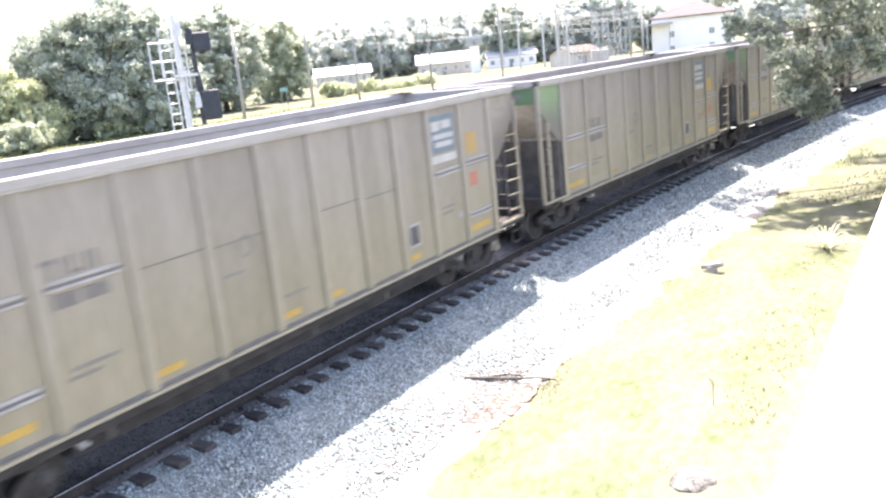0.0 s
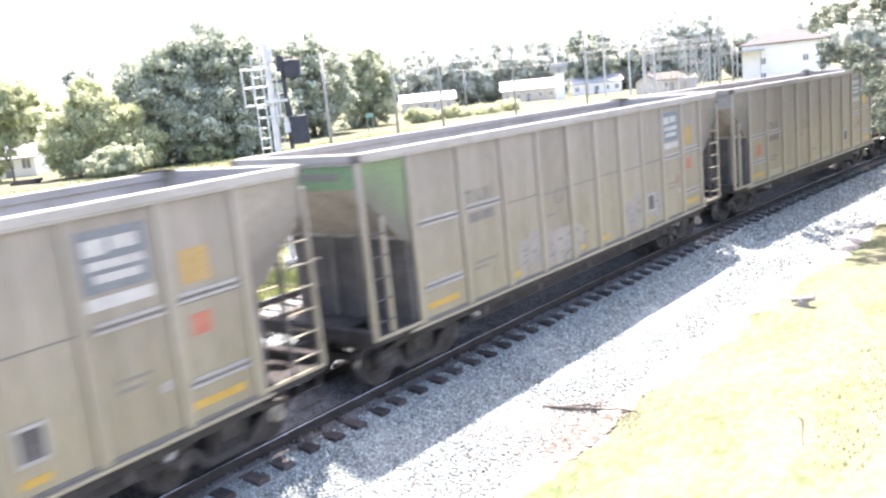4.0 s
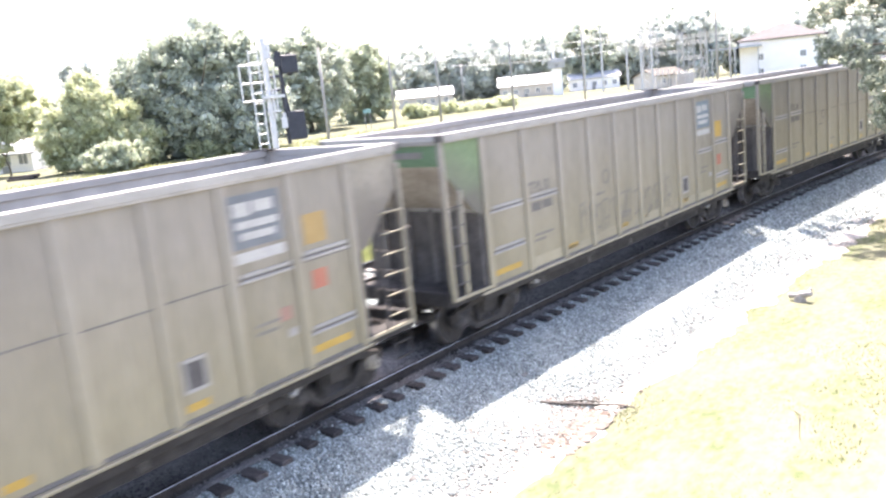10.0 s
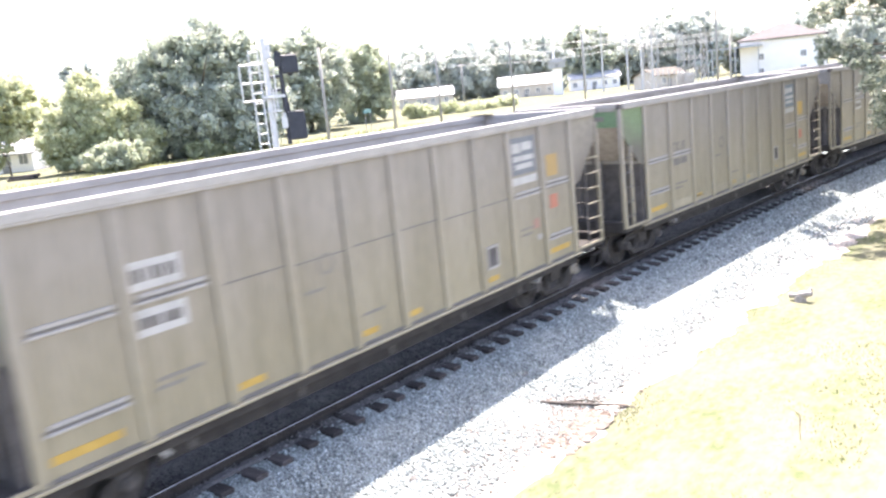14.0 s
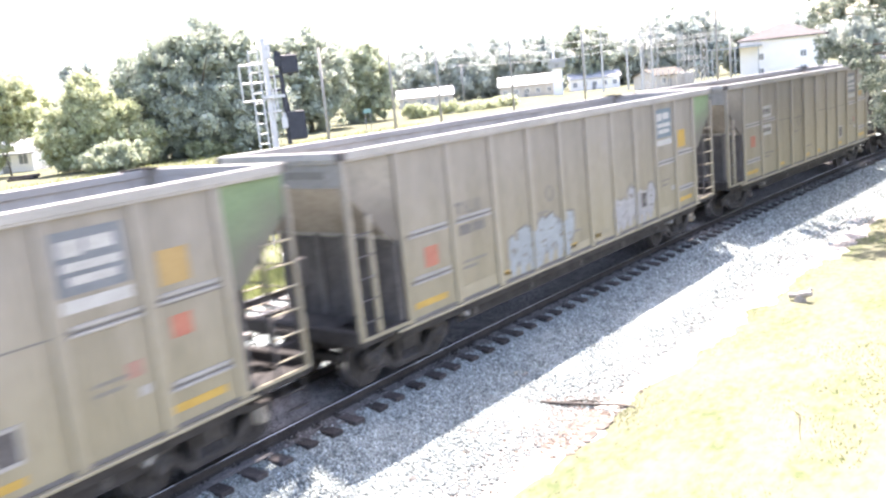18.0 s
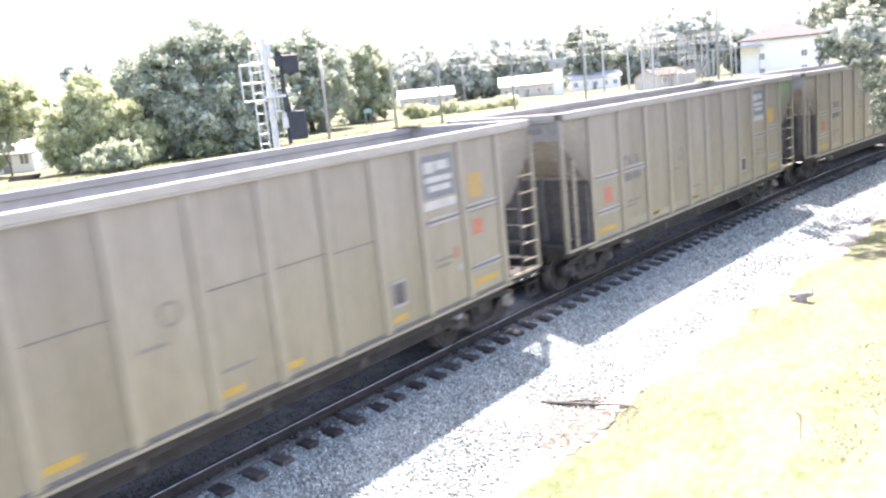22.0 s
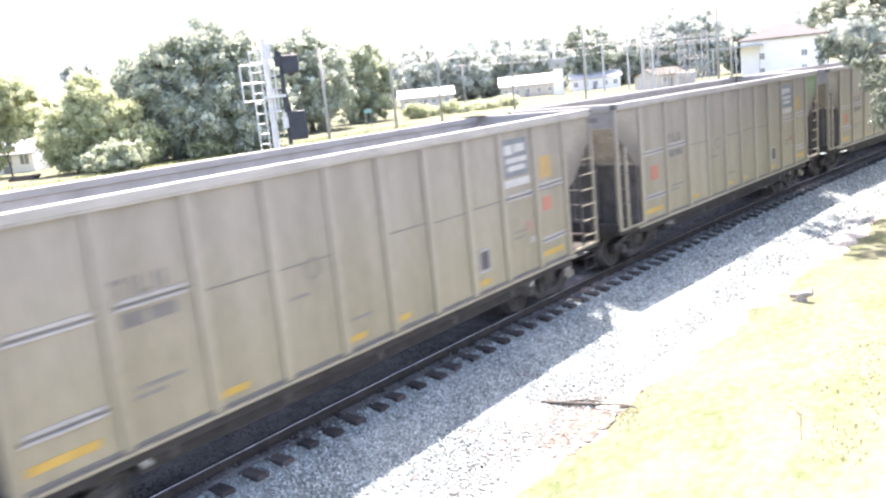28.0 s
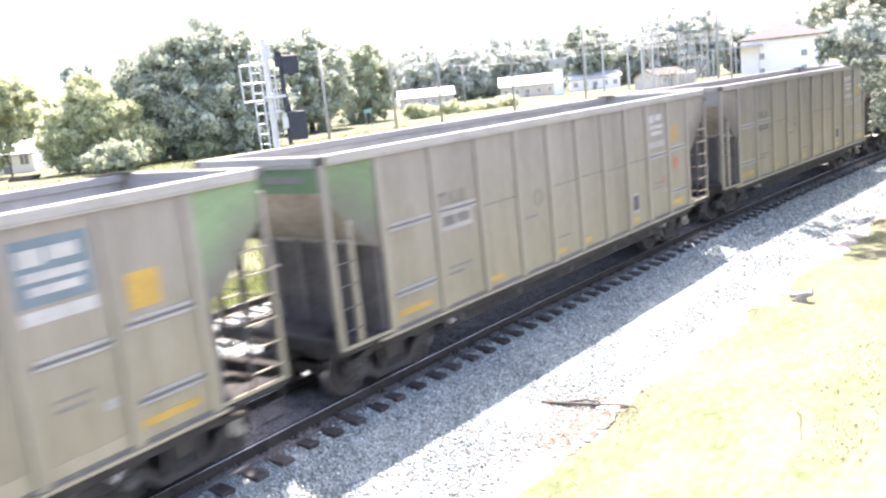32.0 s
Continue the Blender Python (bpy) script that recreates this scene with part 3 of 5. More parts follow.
        for y in (-1, 1):
            part("corner_gusset", shared("gusset", lambda: boxes("corner_gusset", [((X(1.19), 0, 1.76), (0.2, 0.04, 1.62))], M_GRIME, 0.008)), None, car, at=F @ Matrix.Translation((0, y * (HALF_W - 0.12), 0)))
        # corner posts
        bm = bmesh.new()
        box(bm, (X(0.06), -HALF_W + 0.06, 2.53), (0.10, 0.10, 2.95))
        soften(bm, 0.012)
        part("corner_post", bm, M_RIB, car, at=F)
        bm = bmesh.new()
        box(bm, (X(0.50), -HALF_W + 0.07, 2.08), (0.09, 0.08, 1.95))
        soften(bm, 0.012)
        part("ladder_post", bm, M_RIB, car, at=F)
        bm = bmesh.new()
        box(bm, (X(0.06), HALF_W - 0.045, 2.42), (0.07, 0.07, 2.75))
        soften(bm, 0.012)
        part("ladder_post", bm, M_RIB, car, at=F)
        bm = bmesh.new()
        box(bm, (X(0.62), HALF_W - 0.09, 2.1), (0.045, 0.045, 2.0))
        soften(bm, 0.01)
        part("ladder_post", bm, M_GRIME, car, at=F)
        # hand brake on the far post
        bm = bmesh.new()
        box(bm, (X(0.04), HALF_W - 0.16, 2.45), (0.05, 0.05, 3.0))
        soften(bm, 0.012)
        part("corner_post", bm, M_GRIME, car, "dark grimy corner post", at=F)
        bm = bmesh.new()
        box(bm, (X(-0.08), HALF_W - 0.14, 2.46), (0.26, 0.14, 0.44))
        box(bm, (X(-0.02), HALF_W - 0.12, 2.1), (0.08, 0.06, 0.4))
        soften(bm, 0.02)
        part("brake_stand", bm, M_OILY, car, "dark hand-brake housing on the post", at=F)
        # narrow ladder on one side, wide ladder on the other
        for z in np.arange(1.35, 3.1, 0.36):
            def side_rung():
                bm = bmesh.new()
                rod(bm, (X(0.06), -HALF_W + 0.015, 0), (X(0.50), -HALF_W + 0.015, 0), 0.012, seg=6)
                return mesh_of("side_rung", bm, M_GRIME)
            part("side_rung", shared("srung", side_rung), None, car, at=F @ Matrix.Translation((0, 0, z)))
        for z in np.arange(1.30, 3.1, 0.345):
            def rung():
                bm = bmesh.new()
                rod(bm, (X(0.06), HALF_W - 0.02, 0), (X(0.62), HALF_W - 0.04, 0), 0.017, seg=6)
                return mesh_of("ladder_rung", bm, M_RIB)
            part("ladder_rung", shared("rung", rung), None, car, "dusty grey steel ladder rung", at=F @ Matrix.Translation((0, 0, z)))
        bm = bmesh.new()
        rod(bm, (X(-0.01), 0.70, 1.2), (X(-0.01), 0.70, 3.45), 0.018, seg=6)
        ladder = part("end_ladder", bm, M_GRIME, car, at=F)
        for z in (1.55, 1.9, 2.25, 2.6, 2.95, 3.3):
            def end_rung():
                bm = bmesh.new()
                rod(bm, (X(-0.02), 0.72, 0), (X(-0.02), 1.50, 0), 0.014, seg=6)
                return mesh_of("ladder_rung", bm, M_GRIME)
            part("ladder_rung", shared("erung", end_rung), None, ladder, at=(0, 0, z))
        # end sill, platform and the draft gear
        bm = bmesh.new()
        box(bm, (X(0.02), 0, 1.10), (0.16, 2.98, 0.26))
        soften(bm, 0.015)
        part("end_sill", bm, M_OILY, car, at=F)
        bm = bmesh.new()
        box(bm, (X(0.62), -HALF_W + 0.10, 1.03), (1.18, 0.10, 0.16))
        soften(bm, 0.01)
        part("step_sill", bm, M_OILY, car, at=F)
        bm = bmesh.new()
        box(bm, (X(0.66), HALF_W - 0.10, 1.03), (1.26, 0.10, 0.16))
        soften(bm, 0.01)
        part("step_sill", bm, M_OILY, car, at=F)
        part("shear_plate", shared("shear", shear_plate), None, car, "dirty end plate with oval holes and worn pale edges", at=F)
        bm = bmesh.new()
        box(bm, (X(-0.26), 0, 0.84), (0.50, 0.20, 0.24))
        box(bm, (X(-0.05), 0, 0.78), (0.10, 0.62, 0.46))
        box(bm, (X(-0.53), 0.03, 0.82), (0.24, 0.36, 0.36))
        box(bm, (X(-0.50), 0.03, 0.60), (0.26, 0.28, 0.06))
        box(bm, (X(0.4), 0, 0.86), (0.9, 0.36, 0.30))
        soften(bm, 0.02)
        part("coupler", bm, M_OILY, car, "grimy black cast coupler", at=F)
        bm = bmesh.new()
        box(bm, (X(0.55), -0.62, 0.92), (0.75, 0.5, 0.26))
        box(bm, (X(0.45), 0.42, 0.86), (0.6, 0.2, 0.2))
        box(bm, (X(0.28), 0, 0.62), (0.22, 1.5, 0.16))
        soften(bm, 0.02)
        part("draft_gear", bm, M_OILY, car, "grimy brake rigging and draft gear", at=F)
        bm = bmesh.new()
        for a, b in (((X(-0.05), 0.35, 0.86), (X(-0.25), 0.34, 0.55)), ((X(-0.25), 0.34, 0.55), (X(-0.5), 0.2, 0.50)), ((X(-0.5), 0.2, 0.50), (X(-0.62), 0.1, 0.62))):
            rod(bm, a, b, 0.032, seg=6)
        part("brake_hose", bm, M_GRIME, car, at=F)
        # sill step below the corner
        for sgn in (-1, 1):
            bm = bmesh.new()
            for d in (0.15, 0.55):
                box(bm, (X(d), sgn * (HALF_W - 0.08), 0.76), (0.035, 0.012, 0.50))
            box(bm, (X(0.35), sgn * (HALF_W - 0.08), 0.52), (0.43, 0.05, 0.02))
            box(bm, (X(0.35), sgn * (HALF_W - 0.08), 0.78), (0.43, 0.04, 0.02))
            part("sill_step", bm, M_TRUCK, car, at=F)
        # truck
        tm = F @ Matrix.Translation((X(1.62), 0, 0))
        tk = part("truck", shared("bolster", lambda: boxes("bolster", [((0, 0, 0.56), (0.42, 2.2, 0.26)), ((0, 0, 0.76), (0.5, 0.5, 0.16))], M_TRUCK, 0.02)), None, car, "oily brown cast steel truck", at=tm)

        def frame_side():
            bm = bmesh.new()
            prism(bm, [(-1.16, 0.48), (-1.16, 0.62), (-0.86, 0.68), (-0.45, 0.78), (0.45, 0.78), (0.86, 0.68), (1.16, 0.62), (1.16, 0.48), (0.80, 0.56), (0.42, 0.66), (-0.42, 0.66), (-0.80, 0.56)], -0.07, 0.07)
            prism(bm, [(-0.80, 0.56), (-0.72, 0.40), (-0.42, 0.16), (0.42, 0.16), (0.72, 0.40), (0.80, 0.56), (0.62, 0.54), (0.36, 0.27), (-0.36, 0.27), (-0.62, 0.54)], -0.065, 0.065)
            for x in (-0.30, 0.30):
                box(bm, (x, 0, 0.46), (0.09, 0.13, 0.42))
            for x in (-1.07, 1.07, -0.72, 0.72):
                box(bm, (x, 0, 0.47), (0.08, 0.14, 0.22))
            soften(bm, 0.015)
            return mesh_of("side_frame", bm, M_TRUCK)

        def spring():
            # one coil spring: a body of revolution with five turns
            bm = bmesh.new()
            q, rows = 8, []
            for k in range(21):
                r = 0.052 + 0.016 * math.cos(k * math.pi / 2)
                rows.append([bm.verts.new((r * math.cos(i * math.tau / q), r * math.sin(i * math.tau / q), 0.27 + 0.0115 * k)) for i in range(q)])
            for a, b in zip(rows, rows[1:]):
                for i in range(q):
                    bm.faces.new((a[i], a[(i + 1) % q], b[(i + 1) % q], b[i]))
            return mesh_of("spring", bm, M_GRIME)

        def wheelset():
            bm = bmesh.new()
            rod(bm, (0, -0.98, 0), (0, 0.98, 0), 0.075, seg=10)
            for y in (-0.755, 0.755):
                s = 1 if y > 0 else -1
                rod(bm, (0, y - 0.065, 0), (0, y + 0.065, 0), WHEEL_R, seg=28)
                rod(bm, (0, y - s * 0.09, 0), (0, y - s * 0.055, 0), WHEEL_R + 0.026, seg=28)
                for k in range(6):
                    a = k * math.pi / 3
                    box(bm, (0.26 * math.cos(a), y + s * 0.072, 0.26 * math.sin(a)), (0.05, 0.02, 0.05))
                rod(bm, (0, y + s * 0.06, 0), (0, y + s * 0.12, 0), 0.15, seg=12)
            me = mesh_of("wheelset", bm, M_TRUCK)
            me.materials.append(M_WHEEL)
            for poly in me.polygons:
                r = math.hypot(poly.center.x, poly.center.z)
                if r > 0.4 and abs(poly.normal.y) < 0.5:
                    poly.material_index = 1
            return me

        for sgn in (-1, 1):
            part("side_frame", shared("sf", frame_side), None, tk, at=(0, sgn * 1.0, 0))
            for x in (-0.17, 0, 0.17):
                part("spring", shared("sp", spring), None, tk, at=(x, sgn * 1.0, 0))
        for x in (-0.89, 0.89):
            part("wheelset", shared("ws", wheelset), None, tk, "worn steel wheels on an axle", at=(x, 0, WHEEL_R))
            for sgn in (-1, 1):
                def bearing(mat):
                    bm = bmesh.new()
                    box(bm, (0, -0.03, 0.03), (0.26, 0.14, 0.2))
                    soften(bm, 0.03)
                    rod(bm, (0, 0.02, 0), (0, 0.1, 0), 0.105, 0.09, 12)
                    rod(bm, (0, 0.1, 0), (0, 0.13, 0), 0.06, 0.05, 8)
                    return mesh_of("axle_box", bm, mat)
                pale = end == 1 and x < 0
                part("axle_box", shared("ab%d" % pale, lambda: bearing(M_BEARING if pale else M_GRIME)), None, tk, "dusty pale bearing cap" if pale else "", at=Matrix.Translation((x, sgn * 1.06, WHEEL_R)) @ Matrix.Rotation(math.pi if sgn < 0 else 0, 4, "Z"))
    bm = bmesh.new()
    box(bm, (X(14.58), HALF_W - 0.07, TOP + 0.012), (0.55, 0.15, 0.03))
    box(bm, (X(14.80), HALF_W - 0.22, TOP + 0.008), (0.14, 0.3, 0.022))
    soften(bm, 0.008)
    part("coal_residue", bm, M_COAL, car, "black coal residue caked on the corner")
    part("floor_sheet", boxes("floor_sheet", [((0, 0, 1.12), (10.6, 2.9, 0.03))], M_GRIME), None, car)
    # under the body
    part("centre_sill", boxes("centre_sill", [((0, 0, 0.88), (LENGTH - 0.3, 0.34, 0.28))], M_GRIME, 0.02), None, car)
    for side in (0, 1):
        # Added dark sheet along each side, in place of the underbody shade.
        def shade_sheet():
            bm = bmesh.new()
            box(bm, (X(7.5), -1.22, 0.79), (9.3, 0.03, 0.46), rot=Matrix.Rotation(radians(-14), 3, "X"))
            return mesh_of("hopper_door", bm, M_OILY)
        part("hopper_door", shared("door", shade_sheet), None, car, "dark sheet below the sill, standing in for the shade under the car", at=flip(side))
        for d in (3.4, 5.4, 7.5, 9.6, 11.6):
            part("door_hinge", shared("hinge", lambda: boxes("door_hinge", [((0, -1.26, 0.80), (0.10, 0.05, 0.42))], M_GRIME, 0.01)), None, car, at=flip(side) @ Matrix.Translation((X(d), 0, 0)))
    bm = bmesh.new()
    rod(bm, (X(13.0), -0.75, 0.85), (X(13.55), -0.75, 0.85), 0.17, seg=12)
    part("air_reservoir", bm, M_GRIME, car)
    bm = bmesh.new()
    rod(bm, (X(1.2), -1.25, 0.86), (X(13.8), -1.25, 0.86), 0.03, seg=6)
    part("train_line_pipe", bm, M_GRIME, car)
    part("centre_hatch", boxes("centre_hatch", [((X(10.40), -HALF_W + 0.056, 1.64), (0.30, 0.010, 0.36))], M_GRIME), None, car, "dark square inspection plate")
    bm = bmesh.new()
    loops = [[bm.verts.new((X(10.40) + sx * w, -HALF_W + y, 1.64 + sz * h)) for sx, sz in ((-1, -1), (1, -1), (1, 1), (-1, 1))]
             for w, h, y in ((0.195, 0.225, 0.062), (0.195, 0.225, 0.040), (0.148, 0.178, 0.040), (0.148, 0.178, 0.062))]
    for a, b in zip(loops, loops[1:] + loops[:1]):
        for k in range(4):
            bm.faces.new((a[k], a[(k + 1) % 4], b[(k + 1) % 4], b[k]))
    bmesh.ops.recalc_face_normals(bm, faces=bm.faces)
    part("hatch_frame", bm, M_CHORD, car)
    return car


# Each car: skin (s seam, p plain), front end (g green, a grey), rear end, orange placard, mark (d dark, w white boxes, l white lower box), logo (b blue, m greyed, f worn away), paint (n none, w white graffiti, o worn graffiti, k dark lines)
TRAIN = ["s aa 0 d b n", "p ga 0 d b n", "s ga 0 d m n", "s ga 0 d b o", "p ag 1 d b n", "s ag 1 d b n", "s ga 0 d m n", "p ga 0 d b k", "s ga 0 d m n", "s ca 0 w m n",
         "p ga 0 d b n", "s ag 0 w m n", "p ag 1 d b w", "s ag 1 w m n", "s ga 0 d m n", "p ag 1 d b n", "p ag 1 d b n", "s ca 0 w f n", "s ga 0 d m n", "s ag 1 d b n",
         "p ag 1 d b n", "s ga 0 l f n", "s aa 0 d f n", "p ga 1 d b n", "s aa 0 d f n"]
FIRST = -1


def dress_car(car, spec, seed):
    """The paint, placards and markings that set one car apart."""
    skin, ends, orange, mark, logo, paint = spec.split()
    X = lambda d: d - H
    y = -HALF_W + 0.057
    rng = random.Random(seed)

    def patch(name, key, items, mat, label, yy=y):
        if name in ("reporting_mark", "logo_bar", "mark_panel", "data_line"):
            for k, item in enumerate(items):
                a, b, c, d = item
                part(name, shared(key + str(k), lambda: boxes(name, [((X((a + b) / 2), yy, (c + d) / 2), (b - a, 0.006, d - c))], mat)), None, car, label)
            return
        part(name, shared(key, lambda: boxes(name, [((X((a + b) / 2), yy, (c + d) / 2), (b - a, 0.006, d - c)) for a, b, c, d in items], mat)), None, car, label)

    for end, code in ((0, ends[0]), (1, ends[1])):
        F = flip(end)
        band = M_GREEN if code == "g" else M_GREYEND

        def end_band():
            bm = bmesh.new()
            box(bm, (X(0.10), 0, 3.77), (0.03, 2 * HALF_W - 0.22, 0.44))
            return mesh_of("end_sheet", bm, band)
        part("end_sheet", shared("end" + code, end_band), None, car, "green painted end sheet" if band is M_GREEN else "grey end sheet", at=F)

        def corner(sgn):
            bm = bmesh.new()
            e = 1.25 if sgn < 0 else 1.33
            prism(bm, [(X(0.06), TOP - 0.14), (X(e), TOP - 0.14), (X(e), 2.44), (X(0.94), 2.58), (X(0.10), 3.42)], sgn * (HALF_W - 0.065), sgn * (HALF_W - 0.095))
            return mesh_of("corner_sheet", bm, M_GREENCORNER if code in "gc" else M_GREYCORNER)
        for sgn in (-1, 1):
            part("corner_sheet", shared("corner%s%d" % (code, sgn), lambda: corner(sgn)), None, car, "green painted corner sheet" if code in "gc" else "", at=F)
        part("end_mark", shared("endbar", lambda: boxes("end_mark", [((X(0.08), -0.6, 3.76), (0.012, 0.9, 0.12))], M_FAINT)), None, car, "worn lettering bar", at=F)
    # raised bars on the end panels
    z1, z2, z3, z4, z5 = (2.75, 2.78, 1.62, 2.64, 2.70) if skin == "s" else (2.51, 2.52, 1.70, 2.40, 2.53)
    for k, (d0, d1, z) in enumerate(((1.40, 2.50, z1), (2.76, 3.84, z2), (1.40, 2.48, z3), (11.33, 12.32, z4), (12.54, 13.54, z5), (12.54, 13.54, 1.56))):
        part("side_bar", shared("bar%s%d" % (skin, k), lambda: boxes("side_bar", [((X((d0 + d1) / 2), -HALF_W + 0.045, z - 0.035), (d1 - d0, 0.035, 0.042)), ((X((d0 + d1) / 2) + 0.02, -HALF_W + 0.051, z + 0.052), (d1 - d0 - 0.06, 0.022, 0.05))], M_CHORD, 0.006)), None, car)
        # Dark strip that paints the shadow gap above the bar.
        part("bar_groove", shared("shadeline%s%d" % (skin, k), lambda: boxes("bar_groove", [((X((d0 + d1) / 2), -HALF_W + 0.054, z + 0.012), (d1 - d0, 0.014, 0.034))], M_MARK)), None, car)
    tag = skin
    patch("reflector_stripe", "stripe_a" + tag, [(1.42, 2.32, 1.22, 1.33)], M_YELLOW, "yellow reflective stripe")
    patch("reflector_stripe", "stripe_b" + tag, [(12.5, 13.4, 1.22, 1.33)], M_YELLOW, "yellow reflective stripe")
    for k, (a, b) in enumerate(((4.08, 4.56), (6.58, 6.98), (7.70, 8.10), (10.20, 10.56))):
        patch("reflector_stripe", "stripe%d%s" % (k, tag), [(a, b, 1.17, 1.27)], M_YELLOW, "yellow reflective stripe")
    if skin == "s":
        for i in range(2, 10):
            if i in (2, 5, 6, 8) or rng.random() < 0.7:
                z = 2.62 + 0.02 * (i % 3)
                patch("weld_seam", "seam%d" % i, [(RIBS[i] + 0.10, RIBS[i + 1] - 0.08, z, z + 0.022)], M_MARK, "dark horizontal weld seam")
    else:
        for i in range(1, 9):
            patch("repair_plate", "plate%d" % i, [(RIBS[i] + 0.12, RIBS[i + 1] - 0.14, 1.08, 1.24 + 0.05 * (i % 2))], M_PALEYEL if i % 3 == 0 else M_RIB, "pale repair plate along the sill")
    if orange == "1":
        patch("placard", "orange" + tag, [(1.80, 2.16, 1.88, 2.24) if skin == "p" else (1.78, 2.14, 2.05, 2.40)], M_ORANGE, "faded orange-red square placard")
    if skin == "s":
        patch("placard", "yellowsq_s", [(12.64, 13.10, 2.87, 3.32)], M_FADEYEL, "faded yellow square placard")
    else:
        patch("placard", "yellowsq_p", [(12.64, 13.10, 2.70, 3.15)], M_YELLOW, "yellow square placard")
    if seed in (1, 2, 3, 4, 7, 8, 9, 10, 11, 12, 15, 18, 19, 22, 26):
        patch("placard", "redspot" + skin, [(12.70, 13.01, 2.18, 2.47) if skin == "s" else (12.70, 13.01, 1.88, 2.18)], M_ORANGE, "small orange-red placard")
    # reporting marks as bars
    if mark == "w":
        patch("mark_panel", "markw", [(2.64, 3.48, 2.90, 3.26), (2.64, 3.48, 2.32, 2.66)], M_WHITE, "white panel behind the car's marks")
        patch("reporting_mark", "markwb", [(2.76, 2.91, 3.00, 3.17), (2.96, 3.02, 3.00, 3.17), (3.07, 3.22, 3.00, 3.17), (3.27, 3.40, 3.00, 3.17), (2.76, 3.08, 2.42, 2.56), (3.13, 3.40, 2.42, 2.56)], M_MARK, "dark lettering bars", y - 0.006)
    else:
        h = 2.88 if skin == "s" else 2.62
        if mark == "l":
            patch("mark_panel", "markl", [(2.76, 3.70, h - 0.46, h - 0.12)], M_CHORD, "pale panel behind the car's number", y + 0.003)
        rows = [(a - 0.08, b - 0.08, c, d) for a, b, c, d in ((2.84, 3.04, h + 0.17, h + 0.23), (2.92, 2.97, h, h + 0.17), (3.10, 3.15, h, h + 0.23), (3.22, 3.27, h, h + 0.23), (3.27, 3.37, h, h + 0.05), (3.44, 3.50, h, h + 0.23), (3.56, 3.61, h, h + 0.23))]
        rows += [(2.84, 3.18, h - 0.38, h - 0.20), (3.24, 3.62, h - 0.37, h - 0.20)]
        patch("reporting_mark", "markd" + tag, rows, M_MARK, "dark faded lettering bars")
    patch("data_line", "data", [(2.85, 3.3, 1.60, 1.65), (2.9, 3.6, 1.71, 1.76), (6.65, 7.2, 1.50, 1.545), (11.5, 12.0, 1.92, 1.96), (11.5, 11.92, 1.80, 1.845), (5.5, 5.9, 2.14, 2.19)], M_FAINT, "row of tiny worn lettering")
    # faint ring mark on the middle panel, with two short rows under it
    def ring():
        bm = bmesh.new()
        q = 18
        loops = [[bm.verts.new((X(6.0) + r * math.cos(k * math.tau / q), yy, 2.52 + r * math.sin(k * math.tau / q))) for k in range(q)] for r, yy in ((0.17, y), (0.17, y - 0.006), (0.125, y - 0.006), (0.125, y))]
        for a, b in zip(loops, loops[1:] + loops[:1]):
            for k in range(q):
                bm.faces.new((a[k], a[(k + 1) % q], b[(k + 1) % q], b[k]))
        return mesh_of("ring_mark", bm, M_FAINT)
    part("ring_mark", shared("ring", ring), None, car, "faint worn ring mark")
    # logo: plain shapes
    bars = [(11.38, 11.68, 3.50, 3.69), (11.74, 12.10, 3.53, 3.69), (11.40, 12.16, 3.33, 3.43), (11.46, 12.10, 3.17, 3.27)]
    if logo in "bm":
        patch("logo_panel", "logo" + logo, [(11.30, 12.24, 3.06, 3.80)], M_BLUE if logo == "b" else M_GREYBLUE, "faded blue logo square" if logo == "b" else "greyed blue logo square")
    patch("logo_bar", "logow", bars, M_WHITE, "white bars of a logo", y - 0.006)
    patch("logo_base", "logobase" + ("w" if logo in "bm" else "f"), [(11.32, 12.24, 2.86, 3.01)], M_WHITE if logo in "bm" else M_CHORD, "cream strip under the logo")
    if seed % 5 not in (1, 3):
        patch("placard", "pinkspot", [(11.98, 12.2, 1.88, 2.08)], M_PINK, "tiny washed-out red placard")
    patch("small_placard", "smallp", [(12.1, 12.28, 1.62, 1.74)], M_CHORD, "small white label")
    if paint in "wo":
        g = random.Random(seed * 7)
        for a, b, z0, z1, n in ((4.35, 6.85, 1.05, 2.0, 7), (8.8, 11.0, 1.08, 2.0, 6)):
            tone = (M_GRAFBLUE if a < 6 else M_GRAF) if paint == "w" else M_GRAFOLD
            for d in RIBS:
                if a < d < b and paint == "w":
                    part("rib_paint", boxes("rib_paint", [((X(d), -HALF_W + 0.0085, z0 + 0.42), (0.12, 0.003, 0.78))], tone), None, car, "sprayed paint across a rib")
            for k in range(n):
                cx = a + (b - a) * (k + 0.5) / n
                h, w = (z1 - z0) * g.uniform(0.4, 0.53), (b - a) / n * g.uniform(0.54, 0.66)
                cz = z0 + h + g.uniform(0, 0.1)
                bm = bmesh.new()
                ring = []
                for q in range(18):
                    t = q * math.tau / 18
                    r = 1 + 0.32 * math.sin(3 * t + g.random()) * g.random() + g.uniform(-0.08, 0.08)
                    ring.append((X(cx + w * r * math.cos(t) + 0.15 * h * math.sin(t)), cz + h * r * math.sin(t)))
                prism(bm, ring, y - 0.004 - 0.001 * (k % 2), y - 0.002)
                if paint == "w":
                    ob = bmesh.new()
                    prism(ob, [(X(cx) + (px - X(cx)) * 1.16, cz + (pz - cz) * 1.09) for px, pz in ring], y - 0.0015, y)
                    part("letter_outline", ob, M_MARK, car, "dark sprayed outline behind a letter")
